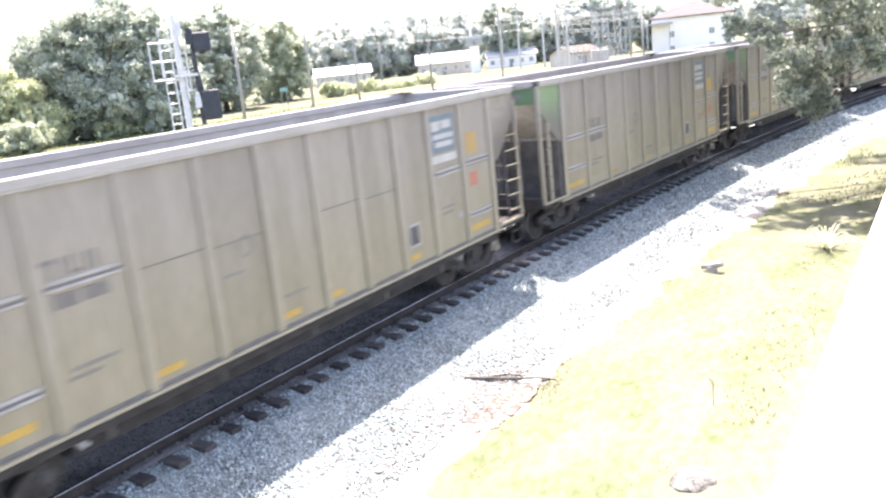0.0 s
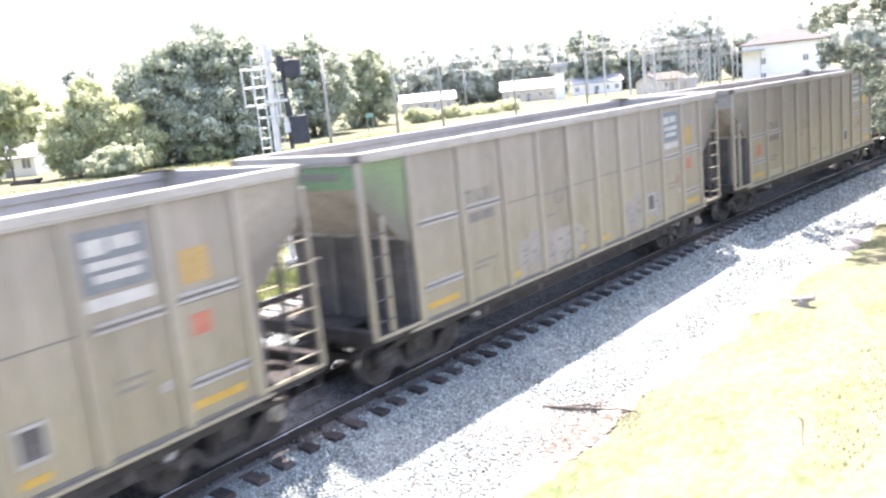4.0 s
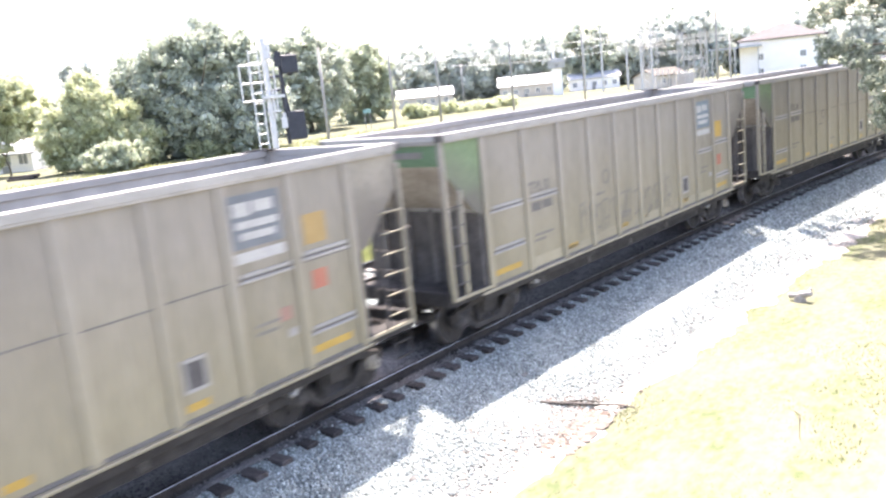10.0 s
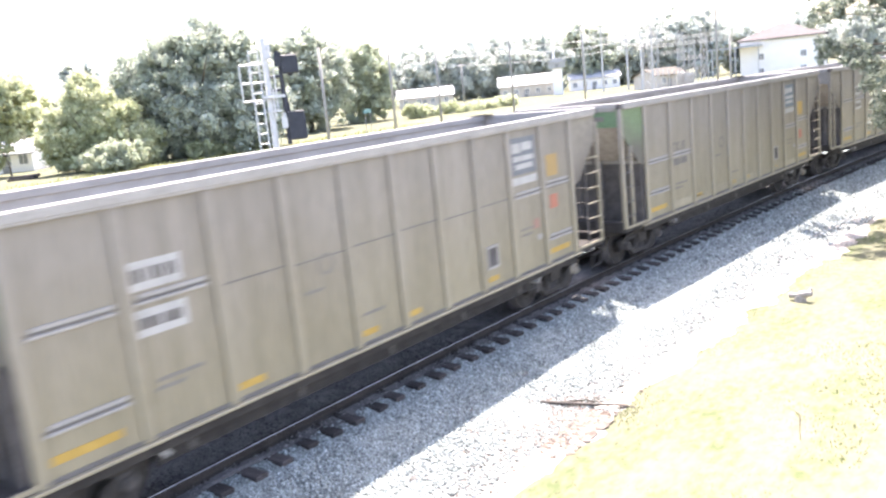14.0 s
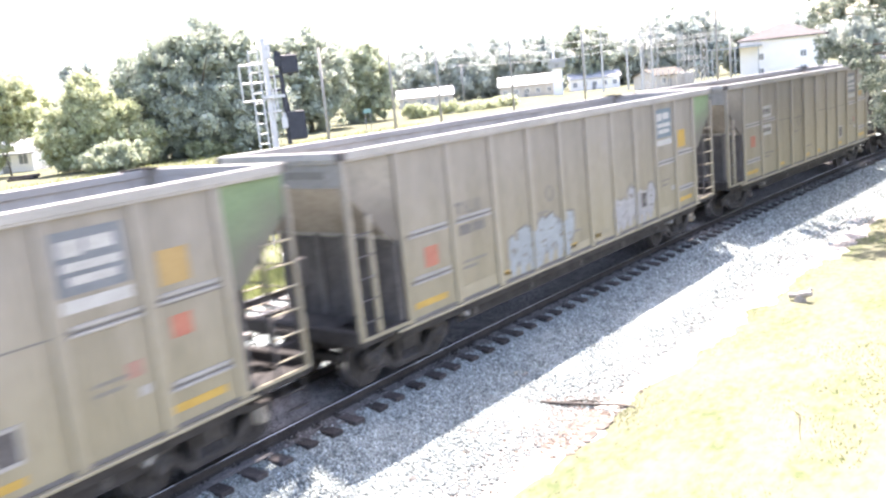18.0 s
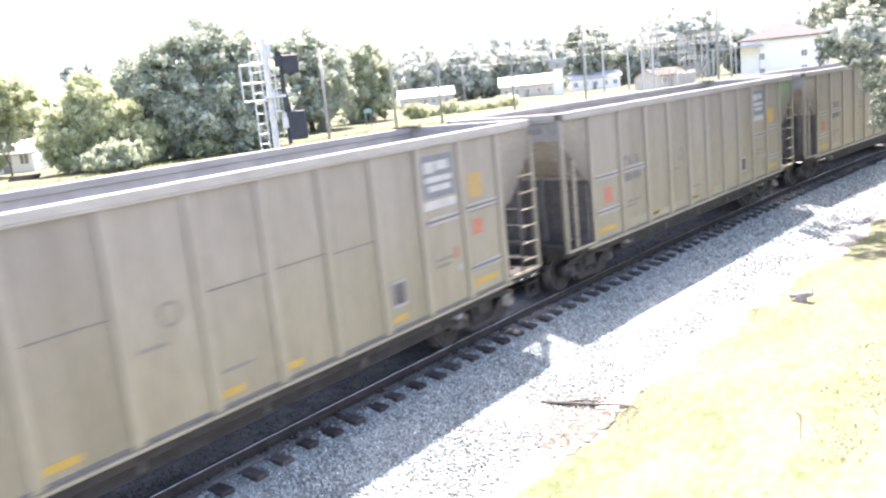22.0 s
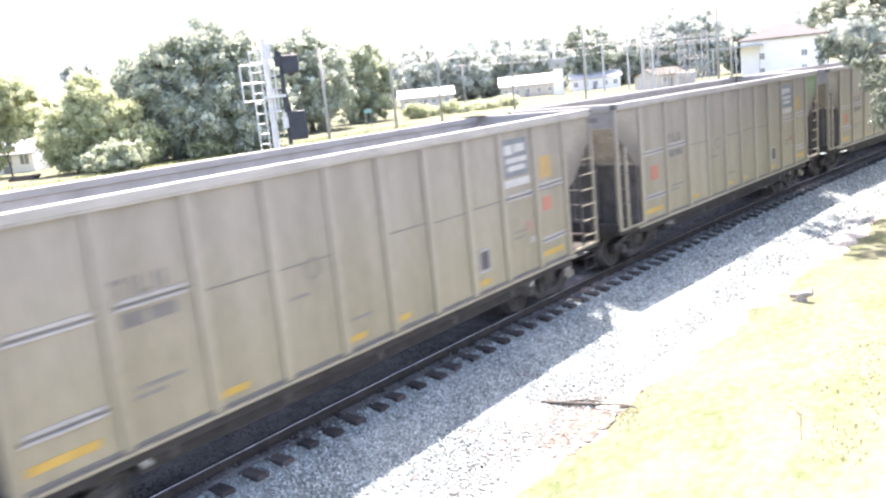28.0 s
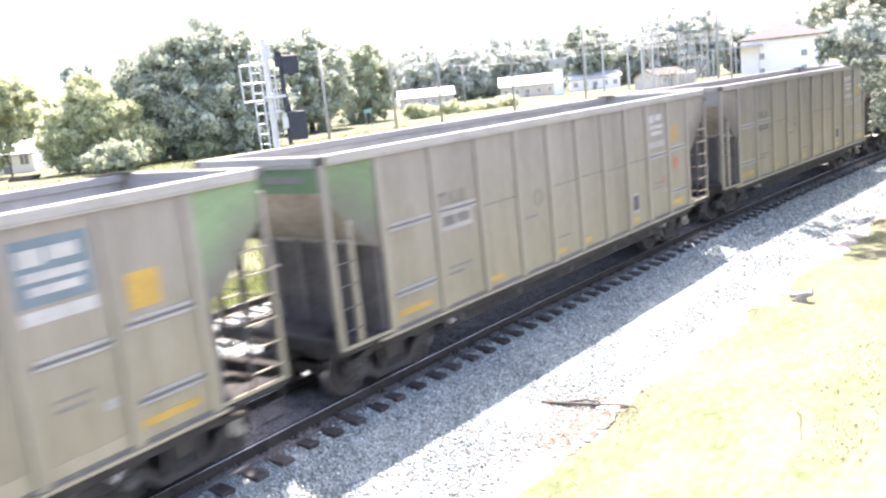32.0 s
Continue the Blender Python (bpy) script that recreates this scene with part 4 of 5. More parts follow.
                letter = part("graffiti_letter", bm, tone, car, "pale sprayed letter shape")
                for q in range(3):
                    bm = bmesh.new()
                    box(bm, (X(cx + g.uniform(-0.3, 0.3) * w), y - 0.007, cz + g.uniform(-0.6, 0.6) * h), (g.uniform(0.08, 0.18), 0.002, g.uniform(0.025, 0.06)), rot=Matrix.Rotation(g.uniform(-0.6, 0.2), 3, "Y"))
                    part("letter_shadow", bm, M_FAINT, letter)
    if paint == "k":
        g = random.Random(seed)
        for k in range(13):
            # tall sketched letters: two long strokes and two short ones
            cx, cz = 4.9 + 0.37 * k + g.uniform(-0.08, 0.08), 1.62 + g.uniform(-0.08, 0.12)
            for dx, dz, ln, turn in ((-0.1, 0, g.uniform(0.6, 0.95), g.uniform(-0.25, 0.1)), (0.12, 0, g.uniform(0.5, 0.9), g.uniform(-0.1, 0.35)), (0, 0.32, 0.28, 1.4), (0, g.uniform(-0.3, 0.1), 0.26, g.uniform(0.8, 1.8))):
                bm = bmesh.new()
                box(bm, (X(cx + dx), y - 0.004, cz + dz), (0.035, 0.003, ln), rot=Matrix.Rotation(turn, 3, "Y"))
                part("sprayed_line", bm, M_FAINT, car, "thin dark sprayed line")


CARS = []


def build_train():
    first = build_car()
    bare = [first]
    for i in range(1, len(TRAIN)):
        bare.append(copy_thing(first, Matrix.Identity(4)))
    for i, car in enumerate(bare):
        dress_car(car, TRAIN[i], i + 1)
        ends = TRAIN[i].split()[1]
        words = "weathered grey coal hopper car"
        words += ", green front corners" if ends[0] in "gc" else ", grey ends"
        words += ", orange placard" if TRAIN[i].split()[2] == "1" else ""
        words += ", spray-painted side" if TRAIN[i].split()[5] != "n" else ""
        tagged(car, words)
        CARS.append((FIRST + i, car))


# how far the train has gone, second by second
GONE = ((0, -12.75), (1, -2.2), (2, 8.2), (3, 18.5), (4, 28.85), (5, 39.25), (6, 49.65), (7, 60.13), (8, 70.45), (9, 80.9), (10, 91.33), (11, 101.72), (12, 112.12), (13, 122.5), (14, 132.87),
        (15, 143.3), (16, 153.75), (17, 164.15), (18, 174.75), (19, 185.16), (20, 195.6), (21, 206.15), (22, 216.6), (23, 227.05), (24, 237.6), (25, 247.75), (26, 258.1),
        (27, 268.5), (28, 278.8), (29, 289.42), (30, 299.85), (31, 310.22), (32, 320.85))


def gone(t):
    return float(np.interp(t, [a for a, _ in GONE], [b for _, b in GONE]))


def motions():
    for n, car in CARS:
        walk(car, [(t, track_pose(n * PITCH - s + H)) for t, s in GONE])
        seen = [k / 15 for k in range(481) if -14 < n * PITCH - gone(k / 15) + H < 40]
        if not seen:
            continue
        for ob in car.children_recursive:
            if ob.name.startswith("wheelset"):
                p = ob.matrix_basis.translation.copy()
                times = sorted({0.0, *seen, 32.0})
                rows = []
                for t in times:
                    tt = min(max(t, seen[0]), seen[-1])
                    turn = -(gone(tt) - gone(seen[0])) / WHEEL_R
                    turned = ob.parent.matrix_basis.to_3x3()[0][0] < 0
                    rows.append((t, Matrix.Translation(p) @ Matrix.Rotation(-turn if turned else turn, 4, "Y")))
                walk(ob, rows)

# ---------------------------------------------------------------- trees
def leaf_cloud(name, blobs, count, size, mat, seed, flat=0.4, inner=0.4, hollow=0.5, loose=0.0):
    """Small four-cornered leaves in shells round many clumps; each blob is (centre, radius); loose: how far twigs stray from them."""
    rs = np.random.RandomState(seed)
    cen = np.array([b[0] for b in blobs], dtype=float)
    rad = np.array([b[1] for b in blobs], dtype=float)
    pick = rs.choice(len(blobs), count, p=rad ** 2 / np.sum(rad ** 2))
    d = rs.normal(size=(count, 3))
    d /= np.linalg.norm(d, axis=1)[:, None]
    r = rad[pick] * (inner + (1.05 - inner) * rs.rand(count) ** 0.6) * (1 + loose * rs.rand(count) ** 2)
    pos = cen[pick] + d * r[:, None] * np.array([1, 1, 0.8])
    open_air = np.ones(count, dtype=bool)
    for k in range(len(blobs)):
        gap = (pos - cen[k]) / np.array([1, 1, 0.8])
        open_air &= (np.einsum("ij,ij->i", gap, gap) > (hollow * rad[k]) ** 2) | (pick == k)
    pos, d = pos[open_air], d[open_air]
    count = len(pos)
    nor = d * (1 - 0.6 * min(loose, 1)) + rs.normal(size=(count, 3)) * 1.0 + np.array([0, 0, flat])
    nor /= np.linalg.norm(nor, axis=1)[:, None]
    t = np.cross(nor, rs.normal(size=(count, 3)))
    t /= np.linalg.norm(t, axis=1)[:, None]
    b = np.cross(nor, t)
    s = size * rs.uniform(0.6, 1.35, count)[:, None]
    c = np.stack([pos - t * s, pos - b * s * 0.5 + nor * s * 0.12, pos + t * s, pos + b * s * 0.5 + nor * s * 0.12], 1)
    return fast_mesh(name, c.reshape(-1, 3), 4, count, mat)


def crown_blobs(centre, rx, ry, rz, n, r, seed):
    """Clumps spread over an uneven ellipsoid, denser on its outside."""
    rng = random.Random(seed)
    out = []
    for _ in range(n):
        d = Vector((rng.gauss(0, 1), rng.gauss(0, 1), rng.gauss(0, 1))).normalized()
        k = rng.uniform(0.55, 1.05) if rng.random() < 0.75 else rng.uniform(0.1, 0.6)
        k *= 1 + 0.22 * noise.noise(d * 2.2 + Vector((seed, 0, 0)))
        out.append(((centre[0] + d.x * rx * k, centre[1] + d.y * ry * k, centre[2] + d.z * rz * k), r * rng.uniform(0.45, 1.3)))
    return out


def tree(name, base, height, spread, trunk_r, mat, label, seed, leaves=6000, leaf=0.3, low=0.25, clumps=60, deep=None, group="", category="tree", domes=None, clump=0.13, face=0, loose=1.1):
    root = empty(name, Matrix.Translation(base) @ Matrix.Rotation(radians(face), 4, "Z"), label, category, group)
    rng = random.Random(seed)
    bm = bmesh.new()
    fork = Vector((rng.uniform(-0.3, 0.3), rng.uniform(-0.3, 0.3), height * (max(low, 0.05) + 0.12)))
    rod(bm, (0, 0, -0.3), fork * 0.5 + Vector((0.15, 0, 0)), trunk_r * 1.25, trunk_r, 10)
    rod(bm, fork * 0.5 + Vector((0.15, 0, 0)), fork, trunk_r, trunk_r * 0.8, 10)
    part("trunk", bm, M_BARK, root, smooth=True)
    mid = height * (low + 1) / 2
    for k in range(6):
        a = k * 1.05 + rng.uniform(-0.3, 0.3)
        tip = Vector((math.cos(a) * spread * 0.34, math.sin(a) * spread * 0.34, mid + rng.uniform(-0.1, 0.25) * height))
        knee = (fork + tip) / 2 + Vector((0, 0, height * 0.05))
        bm = bmesh.new()
        rod(bm, fork, knee, trunk_r * 0.55, trunk_r * 0.36, 7)
        rod(bm, knee, tip, trunk_r * 0.36, trunk_r * 0.1, 6)
        part("limb", bm, M_BARK, root, smooth=True)
    rz = height * (1 - low) / 2
    if domes:
        blobs = []
        for k, (dx, dy, dz, rx, r_z, share) in enumerate(domes):
            blobs += crown_blobs((dx * spread, dy * spread, dz * height), rx * spread, rx * spread * 0.9, r_z * height, int(clumps * share), spread * clump, seed + 100 * k)
    else:
        blobs = crown_blobs((0, 0, height - rz * 1.02), spread / 2, (deep or spread) / 2, rz, clumps, spread * clump, seed)
    part("crown", leaf_cloud("crown", blobs, leaves, leaf, mat, seed, 0.3, 0.25, 0.35, loose), None, root, "crown of many small leaves")
    part("inner_foliage", leaf_cloud("inner_foliage", [(c, r * 0.9) for c, r in blobs], leaves // 4, leaf * 2.5, mat, seed + 7, 0.2, 0.05, 0.0), None, root, "shaded leaves inside the crown")
    return root


def build_trees():
    # beyond the track
    tree("oak_tree", (62.6, 78.8, -0.8), 17.3, 20.2, 0.4, M_LEAF, "broad dark green oak tree standing in the grass", 11, 112000, 0.21, 0.0, 1000, clump=0.05, face=-36,
         domes=((0.10, 0, 0.72, 0.20, 0.23, 0.16), (-0.12, 0, 0.66, 0.20, 0.22, 0.14), (-0.30, 0, 0.52, 0.17, 0.20, 0.1), (-0.40, 0, 0.40, 0.12, 0.15, 0.06), (0.28, 0, 0.58, 0.19, 0.25, 0.14),
                (0.08, 0, 0.24, 0.36, 0.25, 0.22), (0.0, 0, 0.45, 0.34, 0.3, 0.14), (0.42, 0, 0.34, 0.14, 0.3, 0.1), (-0.2, 0, 0.13, 0.2, 0.15, 0.08)))
    tree("willow_bush", (49.6, 81.4, -0.8), 11.0, 14.0, 0.1, M_LEAFY, "light yellow-green willowy bush at the field's edge", 12, 90000, 0.15, 0.0, 700, category="bush", clump=0.047, face=-30,
         domes=((-0.02, 0, 0.72, 0.17, 0.26, 0.2), (0.14, 0, 0.48, 0.24, 0.28, 0.26), (0.34, 0, 0.24, 0.22, 0.22, 0.16), (-0.22, 0, 0.36, 0.2, 0.32, 0.2), (0.1, 0, 0.12, 0.42, 0.13, 0.18)))
    tree("willow_bush", (46.2, 95.0, -0.8), 12.6, 8.6, 0.1, M_LEAFY, "light yellow-green willowy bush at the field's edge", 14, 40000, 0.16, 0.0, 360, category="bush", clump=0.06, face=-28,
         domes=((0.02, 0, 0.74, 0.44, 0.24, 0.42), (-0.22, 0, 0.44, 0.38, 0.26, 0.35), (-0.36, 0, 0.16, 0.34, 0.16, 0.23)))
    tree("low_bush", (47.9, 74.6, -0.8), 3.5, 6.2, 0.08, M_LEAFM, "low silvery green bush at the oak's foot", 13, 20000, 0.12, -0.05, 240, category="bush", clump=0.055)
    tree("low_bush", (68.5, 75.5, -0.8), 2.6, 6.5, 0.06, M_LEAFY, "low bright green scrub under the oak", 70, 9000, 0.13, -0.1, 130, category="bush", clump=0.06)
    tree("low_bush", (62.0, 77.0, -0.8), 2.2, 6.0, 0.06, M_LEAFY, "low bright green scrub under the oak", 71, 8000, 0.13, -0.1, 130, category="bush", clump=0.06)
    tree("tree", (55.5, 112.0, -0.8), 13.4, 13, 0.3, M_LEAFY, "light green tree behind the bushes", 15, 5000, 0.4, 0.1, 50)
    tree("tree", (46.0, 118.0, -0.8), 13.5, 12, 0.3, M_LEAFY, "light green tree behind the bushes", 16, 4500, 0.42, 0.1, 50)
    tree("tree", (66.0, 112.0, -0.8), 9.5, 12, 0.3, M_LEAFF, "light green tree behind the bushes", 17, 4500, 0.42, 0.1, 50)
    for x, y, h, w, seed in ((119.5, 89.0, 2.6, 5, 81), (125.0, 90.0, 1.9, 5, 82), (131.0, 89.0, 2.2, 6, 83), (139.0, 87.0, 1.8, 6, 84), (146.0, 85.5, 2.0, 6, 85)):
        tree("low_bush", (x, y, -0.8), h, w, 0.06, M_LEAFY, "low pale scrub before the houses", seed, 3500, 0.2, -0.1, 40, category="bush", clump=0.11, group="scrub before the houses")
    tree("tall_tree", (92.0, 152.0, -0.8), 17.6, 7.0, 0.2, M_LEAFF, "tall thin tree rising behind the bushes", 18, 6000, 0.36, 0.5, 70, clump=0.12)
    tree("tree", (99.5, 96.0, -0.8), 17.2, 16.0, 0.45, M_LEAF, "tall grey-green tree behind the signal mast", 19, 36000, 0.26, 0.0, 340, clump=0.06)
    tree("tree", (92.0, 104.0, -0.8), 13.0, 11.0, 0.35, M_LEAF, "dark green tree behind the oak", 20, 8000, 0.32, 0.0, 60)
    tree("tree", (120.5, 102.0, -0.8), 15.2, 13.5, 0.3, M_LEAFM, "bright green rounded tree at the field's edge", 21, 32000, 0.25, 0.0, 300, clump=0.06)
    tree("tree", (140.0, 125.0, -0.8), 17.0, 8.0, 0.3, M_LEAFF, "slim grey-green tree behind the pole", 22, 2500, 0.6, 0.2, 36)
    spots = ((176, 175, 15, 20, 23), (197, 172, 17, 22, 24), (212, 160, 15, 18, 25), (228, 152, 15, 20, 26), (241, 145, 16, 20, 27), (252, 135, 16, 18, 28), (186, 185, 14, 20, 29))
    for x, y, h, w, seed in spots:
        tree("distant_tree", (x, y, -0.8), h + 3.0, w * 1.1, 0.4, M_LEAFF, "green far treeline tree with haze put into its leaf colour", seed, 19000, 0.39, 0.0, 260, clump=0.085, loose=0.7, group="far treeline")
    tree("distant_tree", (226.5, 106.5, -0.8), 19.8, 14.0, 0.4, M_LEAF, "dark green rounded tree behind the substation", 31, 18000, 0.45, 0.0, 200, clump=0.085, group="far treeline")
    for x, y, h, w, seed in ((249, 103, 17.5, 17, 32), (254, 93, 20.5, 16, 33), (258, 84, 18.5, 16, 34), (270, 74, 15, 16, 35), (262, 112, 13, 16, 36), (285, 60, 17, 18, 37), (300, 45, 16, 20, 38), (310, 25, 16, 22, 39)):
        tree("distant_tree", (x, y, -0.8), h, w, 0.4, M_LEAFF, "green far treeline tree with haze put into its leaf colour", seed, 18000, 0.39, 0.0, 240, clump=0.085, loose=0.7, group="far treeline")
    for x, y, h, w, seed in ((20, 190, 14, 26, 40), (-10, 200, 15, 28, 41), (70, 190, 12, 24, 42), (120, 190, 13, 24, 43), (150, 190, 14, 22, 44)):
        tree("distant_tree", (x, y, -0.8), h, w, 0.4, M_LEAFF, "green far treeline tree with haze put into its leaf colour", seed, 3000, 0.9, 0.05, 40, group="far treeline")


def build_near_tree():
    """The tree beside the track whose boughs hang into the view."""
    base = Vector((31.0, -10.5, -0.8))
    root = empty("overhanging_tree", Matrix.Translation(base), "green leafy tree beside the track with boughs hanging low", "tree")
    bm = bmesh.new()
    rod(bm, (0, 0, -0.3), (0.1, 0.2, 1.8), 0.34, 0.27, 12)
    rod(bm, (0.1, 0.2, 1.8), (-0.2, 0.6, 3.6), 0.27, 0.22, 12)
    part("trunk", bm, M_BARK, root, smooth=True)
    rng = random.Random(8)
    low = [(-9.1, 1.6, 4.5), (-8.3, 3.1, 6.0), (-10.2, 5.1, 5.4), (-9.8, 2.5, 6.0), (-9.4, 5.7, 6.9), (-9.8, 3.4, 6.3), (-8.8, 2.8, 5.2), (-8.2, 4.0, 6.6), (-8.8, 3.9, 4.3), (-10.2, 4.3, 4.4), (-7.5, 4.9, 5.0),
           (-9.2, 2.0, 5.3), (-10.0, 2.9, 4.8), (-9.2, 4.0, 3.3), (-7.7, 4.3, 5.4), (-7.3, 3.6, 5.1), (-9.9, 4.6, 6.9), (-9.7, 1.6, 6.5), (-7.6, 3.5, 5.8), (-7.8, 4.7, 3.7), (-7.9, 6.6, 6.8), (-7.6, 1.8, 6.1),
           (-8.1, 6.3, 5.7), (-7.7, 3.5, 4.3), (-9.9, 2.1, 6.1), (-9.5, 2.1, 4.5), (-10.1, 4.2, 6.8), (-9.2, 4.6, 4.5), (-9.2, 3.6, 3.2), (-7.0, 2.8, 6.5), (-8.3, 1.6, 5.0), (-9.7, 3.5, 6.8)]
    ends = [(x, y, z, rng.uniform(0.42, 0.6)) for x, y, z in low]
    # unseen high boughs above the view, added to cast shade on the verge
    ends += [(x, y, z, 0.5) for x, y, z in ((-6.2, 8.3, 9.1), (-4.7, 8.0, 9.2), (-4.2, 7.4, 9.0), (-8.0, 6.5, 9.2), (-9.1, 6.8, 9.1), (-8.1, 7.6, 9.3), (-6.0, 6.8, 9.2), (-7.1, 8.5, 9.4), (-5.2, 6.4, 9.0))]
    for _ in range(34):
        a, h = rng.uniform(0, math.tau), rng.uniform(4.0, 8.8)
        k = rng.uniform(0.35, 1.0) * (6.0 - 0.35 * abs(h - 6))
        ends.append((k * math.cos(a) + 1.2, k * math.sin(a) * 0.85, h, rng.uniform(0.9, 1.4)))
    blobs = []
    for k, (x, y, z, r) in enumerate(ends):
        knee = Vector((x * 0.45, 0.6 + y * 0.35, z * 0.5 + 2.7))
        bm = bmesh.new()
        rod(bm, (-0.2, 0.6, 3.5), knee, 0.11, 0.06, 7)
        rod(bm, knee, (x, y, z), 0.06, 0.015, 6)
        part("bough", bm, M_BARK, root, smooth=True)
        for _ in range(24 if k < len(low) else 12):
            d = Vector((rng.gauss(0, 1), rng.gauss(0, 1), rng.gauss(-0.15, 0.9))) * r * 0.52
            blobs.append(((x + d.x, y + d.y, z + d.z), r * rng.uniform(0.2, 0.48)))
    for k in range(4):
        me = leaf_cloud("foliage", blobs[k::4], 33000, 0.062, M_LEAFN, 60 + k, 0.5, 0.1, 0.3)
        part("foliage", me, None, root, "glossy green leaves along the boughs")


# ---------------------------------------------------------------- railway signal
def build_signal():
    root = empty("railway_signal", Matrix.Translation((13.83, 11.58, -0.8)), "silver signal mast with ladder, cage and black heads", "railway signal")
    X = Matrix.Rotation(radians(-41.6), 4, "Z")  # local x runs across the view
    bm = bmesh.new()
    rod(bm, (0, 0, 0), (0, 0, 7.9), 0.115, 0.105, 14)
    box(bm, (0, 0, 0.25), (0.6, 0.6, 0.5))
    part("mast", bm, M_ALUPAINT, root, "silver tubular mast", at=X)
    for x in (-0.52, -0.22):
        bm = bmesh.new()
        box(bm, (x, -0.16, 4.2), (0.05, 0.035, 6.7))
        part("ladder_rail", bm, M_ALUPAINT, root, "white ladder rail", at=X)

    def rung():
        bm = bmesh.new()
        rod(bm, (-0.52, -0.16, 0), (-0.22, -0.16, 0), 0.023, seg=6)
        return mesh_of("ladder_rung", bm, M_ALUPAINT)
    me = rung()
    for k in range(20):
        part("ladder_rung", me, None, root, at=X @ Matrix.Translation((0, 0, 1.0 + 0.34 * k)))
    cage = None
    bars = [((x, -0.1, 5.85), (x, -0.1, 7.05)) for x in (-0.88, -0.56)]
    bars += [((-0.90, -0.1, z), (-0.1, -0.1, z)) for z in (5.85, 6.45, 7.05)]
    for a, b in bars:
        bm = bmesh.new()
        rod(bm, a, b, 0.034, seg=6)
        cage = part("guard_bar", bm, M_ALUPAINT, root if cage is None else cage, "white-painted guard bar" if cage is None else "", at=X if cage is None else None) if cage is None else (part("guard_bar", bm, M_ALUPAINT, cage), cage)[1]
    bm = bmesh.new()
    box(bm, (0.15, 0.0, 5.95), (0.75, 0.4, 0.09))
    box(bm, (0.1, 0.0, 5.45), (0.5, 0.3, 0.05))
    part("platform", bm, M_ALUPAINT, root, at=X)
    for z, s, w in ((6.98, 0.52, 0.55), (4.92, 0.62, 0.60)):
        bm = bmesh.new()
        box(bm, (0.80, 0, z), (w, 0.35, 0.62 if s < 0.6 else 0.98), taper=(1.0, 1.0))
        soften(bm, 0.03)
        head = part("signal_head", bm, M_SIGBLACK, root, "black signal head seen from behind", at=X)
        bm = bmesh.new()
        box(bm, (0.45, 0, z + 0.12), (0.30, 0.24, 0.36))
        rod(bm, (0.42, 0, z + 0.3), (0.42, 0, z + 0.46), 0.09, seg=10)
        part("junction_box", bm, M_ALUPAINT if s > 0.6 else M_SIGBLACK, head)
        bm = bmesh.new()
        for k in (-1, 1):
            rod(bm, (0.80, 0.15, z + 0.25 * k), (0.80, 0.42, z + 0.25 * k), 0.14, seg=12)
        part("lamp_hood", bm, M_SIGBLACK, head)
    bm = bmesh.new()
    rod(bm, (0, 0, 6.15), (0.55, 0, 6.15), 0.05, seg=8)
    rod(bm, (0, 0, 6.6), (0.5, 0, 6.6), 0.05, seg=8)
    rod(bm, (0.48, 0, 4.3), (0.48, 0, 7.4), 0.075, seg=10)
    rod(bm, (0.62, 0.05, 5.3), (0.5, 0.05, 6.2), 0.05, seg=8)
    part("head_bracket", bm, M_SIGBLACK, root, at=X)
    for x, z0, z1 in ((0.24, 5.5, 6.9), (0.14, 5.2, 6.2)):
        bm = bmesh.new()
        rod(bm, (x, -0.1, z0), (x, -0.1, z1), 0.032, seg=6)
        part("stay_bar", bm, M_ALUPAINT, root, at=X)
    bm = bmesh.new()
    rod(bm, (0.05, 0, 7.2), (0.05, 0, 7.7), 0.16, seg=12)
    part("mast_cap", bm, M_ALUPAINT, root, at=X)


# ---------------------------------------------------------------- poles and wires
POLES = [((58.2, 52.1), 10.7, 0), ((78.3, 59.6), 13.1, 1), ((98.0, 66.9), 12.5, 1), ((121.2, 68.3), 16.0, 2), ((145.0, 66.7), 16.7, 2), ((116.7, 31.2), 16.5, 2), ((128.0, 33.0), 9.0, 0)]


def pole(xy, h, arms, name="utility_pole", mat=None, label="weathered wooden utility pole in the grass"):
    root = empty(name, Matrix.Translation((*xy, -0.8)), label, "utility pole", "utility poles")
    bm = bmesh.new()
    rod(bm, (0, 0, -0.5), (0, 0, h), 0.19, 0.12, 10)
    part("shaft", bm, mat or M_POLE, root, smooth=True)
    yaw = radians(-50)
    for k in range(arms):
        bm = bmesh.new()
        box(bm, (0, 0.16, h - 0.4 - 0.9 * k), (2.2, 0.1, 0.12))
        arm = part("crossarm", bm, M_POLE, root, at=Matrix.Rotation(yaw, 4, "Z"))
        for x in (-1.0, -0.45, 0.45, 1.0):
            bm = bmesh.new()
            rod(bm, (x, 0.16, h - 0.34 - 0.9 * k), (x, 0.16, h - 0.12 - 0.9 * k), 0.045, 0.03, 8)
            part("insulator", bm, M_GALV, arm)
    return root


def wire(a, b, sag, r, label="thin sagging overhead wire between poles"):
    pts = []
    for i in range(13):
        s = i / 12
        p = Vector(a).lerp(Vector(b), s)
        p.z -= sag * 4 * s * (1 - s)
        pts.append(p)
    cu = bpy.data.curves.new("overhead_wire", "CURVE")
    cu.dimensions, cu.bevel_depth, cu.bevel_resolution = "3D", r, 0
    sp = cu.splines.new("POLY")
    sp.points.add(len(pts) - 1)
    for q, p in zip(sp.points, pts):
        q.co = (*p, 1)
    cu.materials.append(M_GALV)
    tagged(new("overhead_wire", cu), label, "wire", "overhead wires")


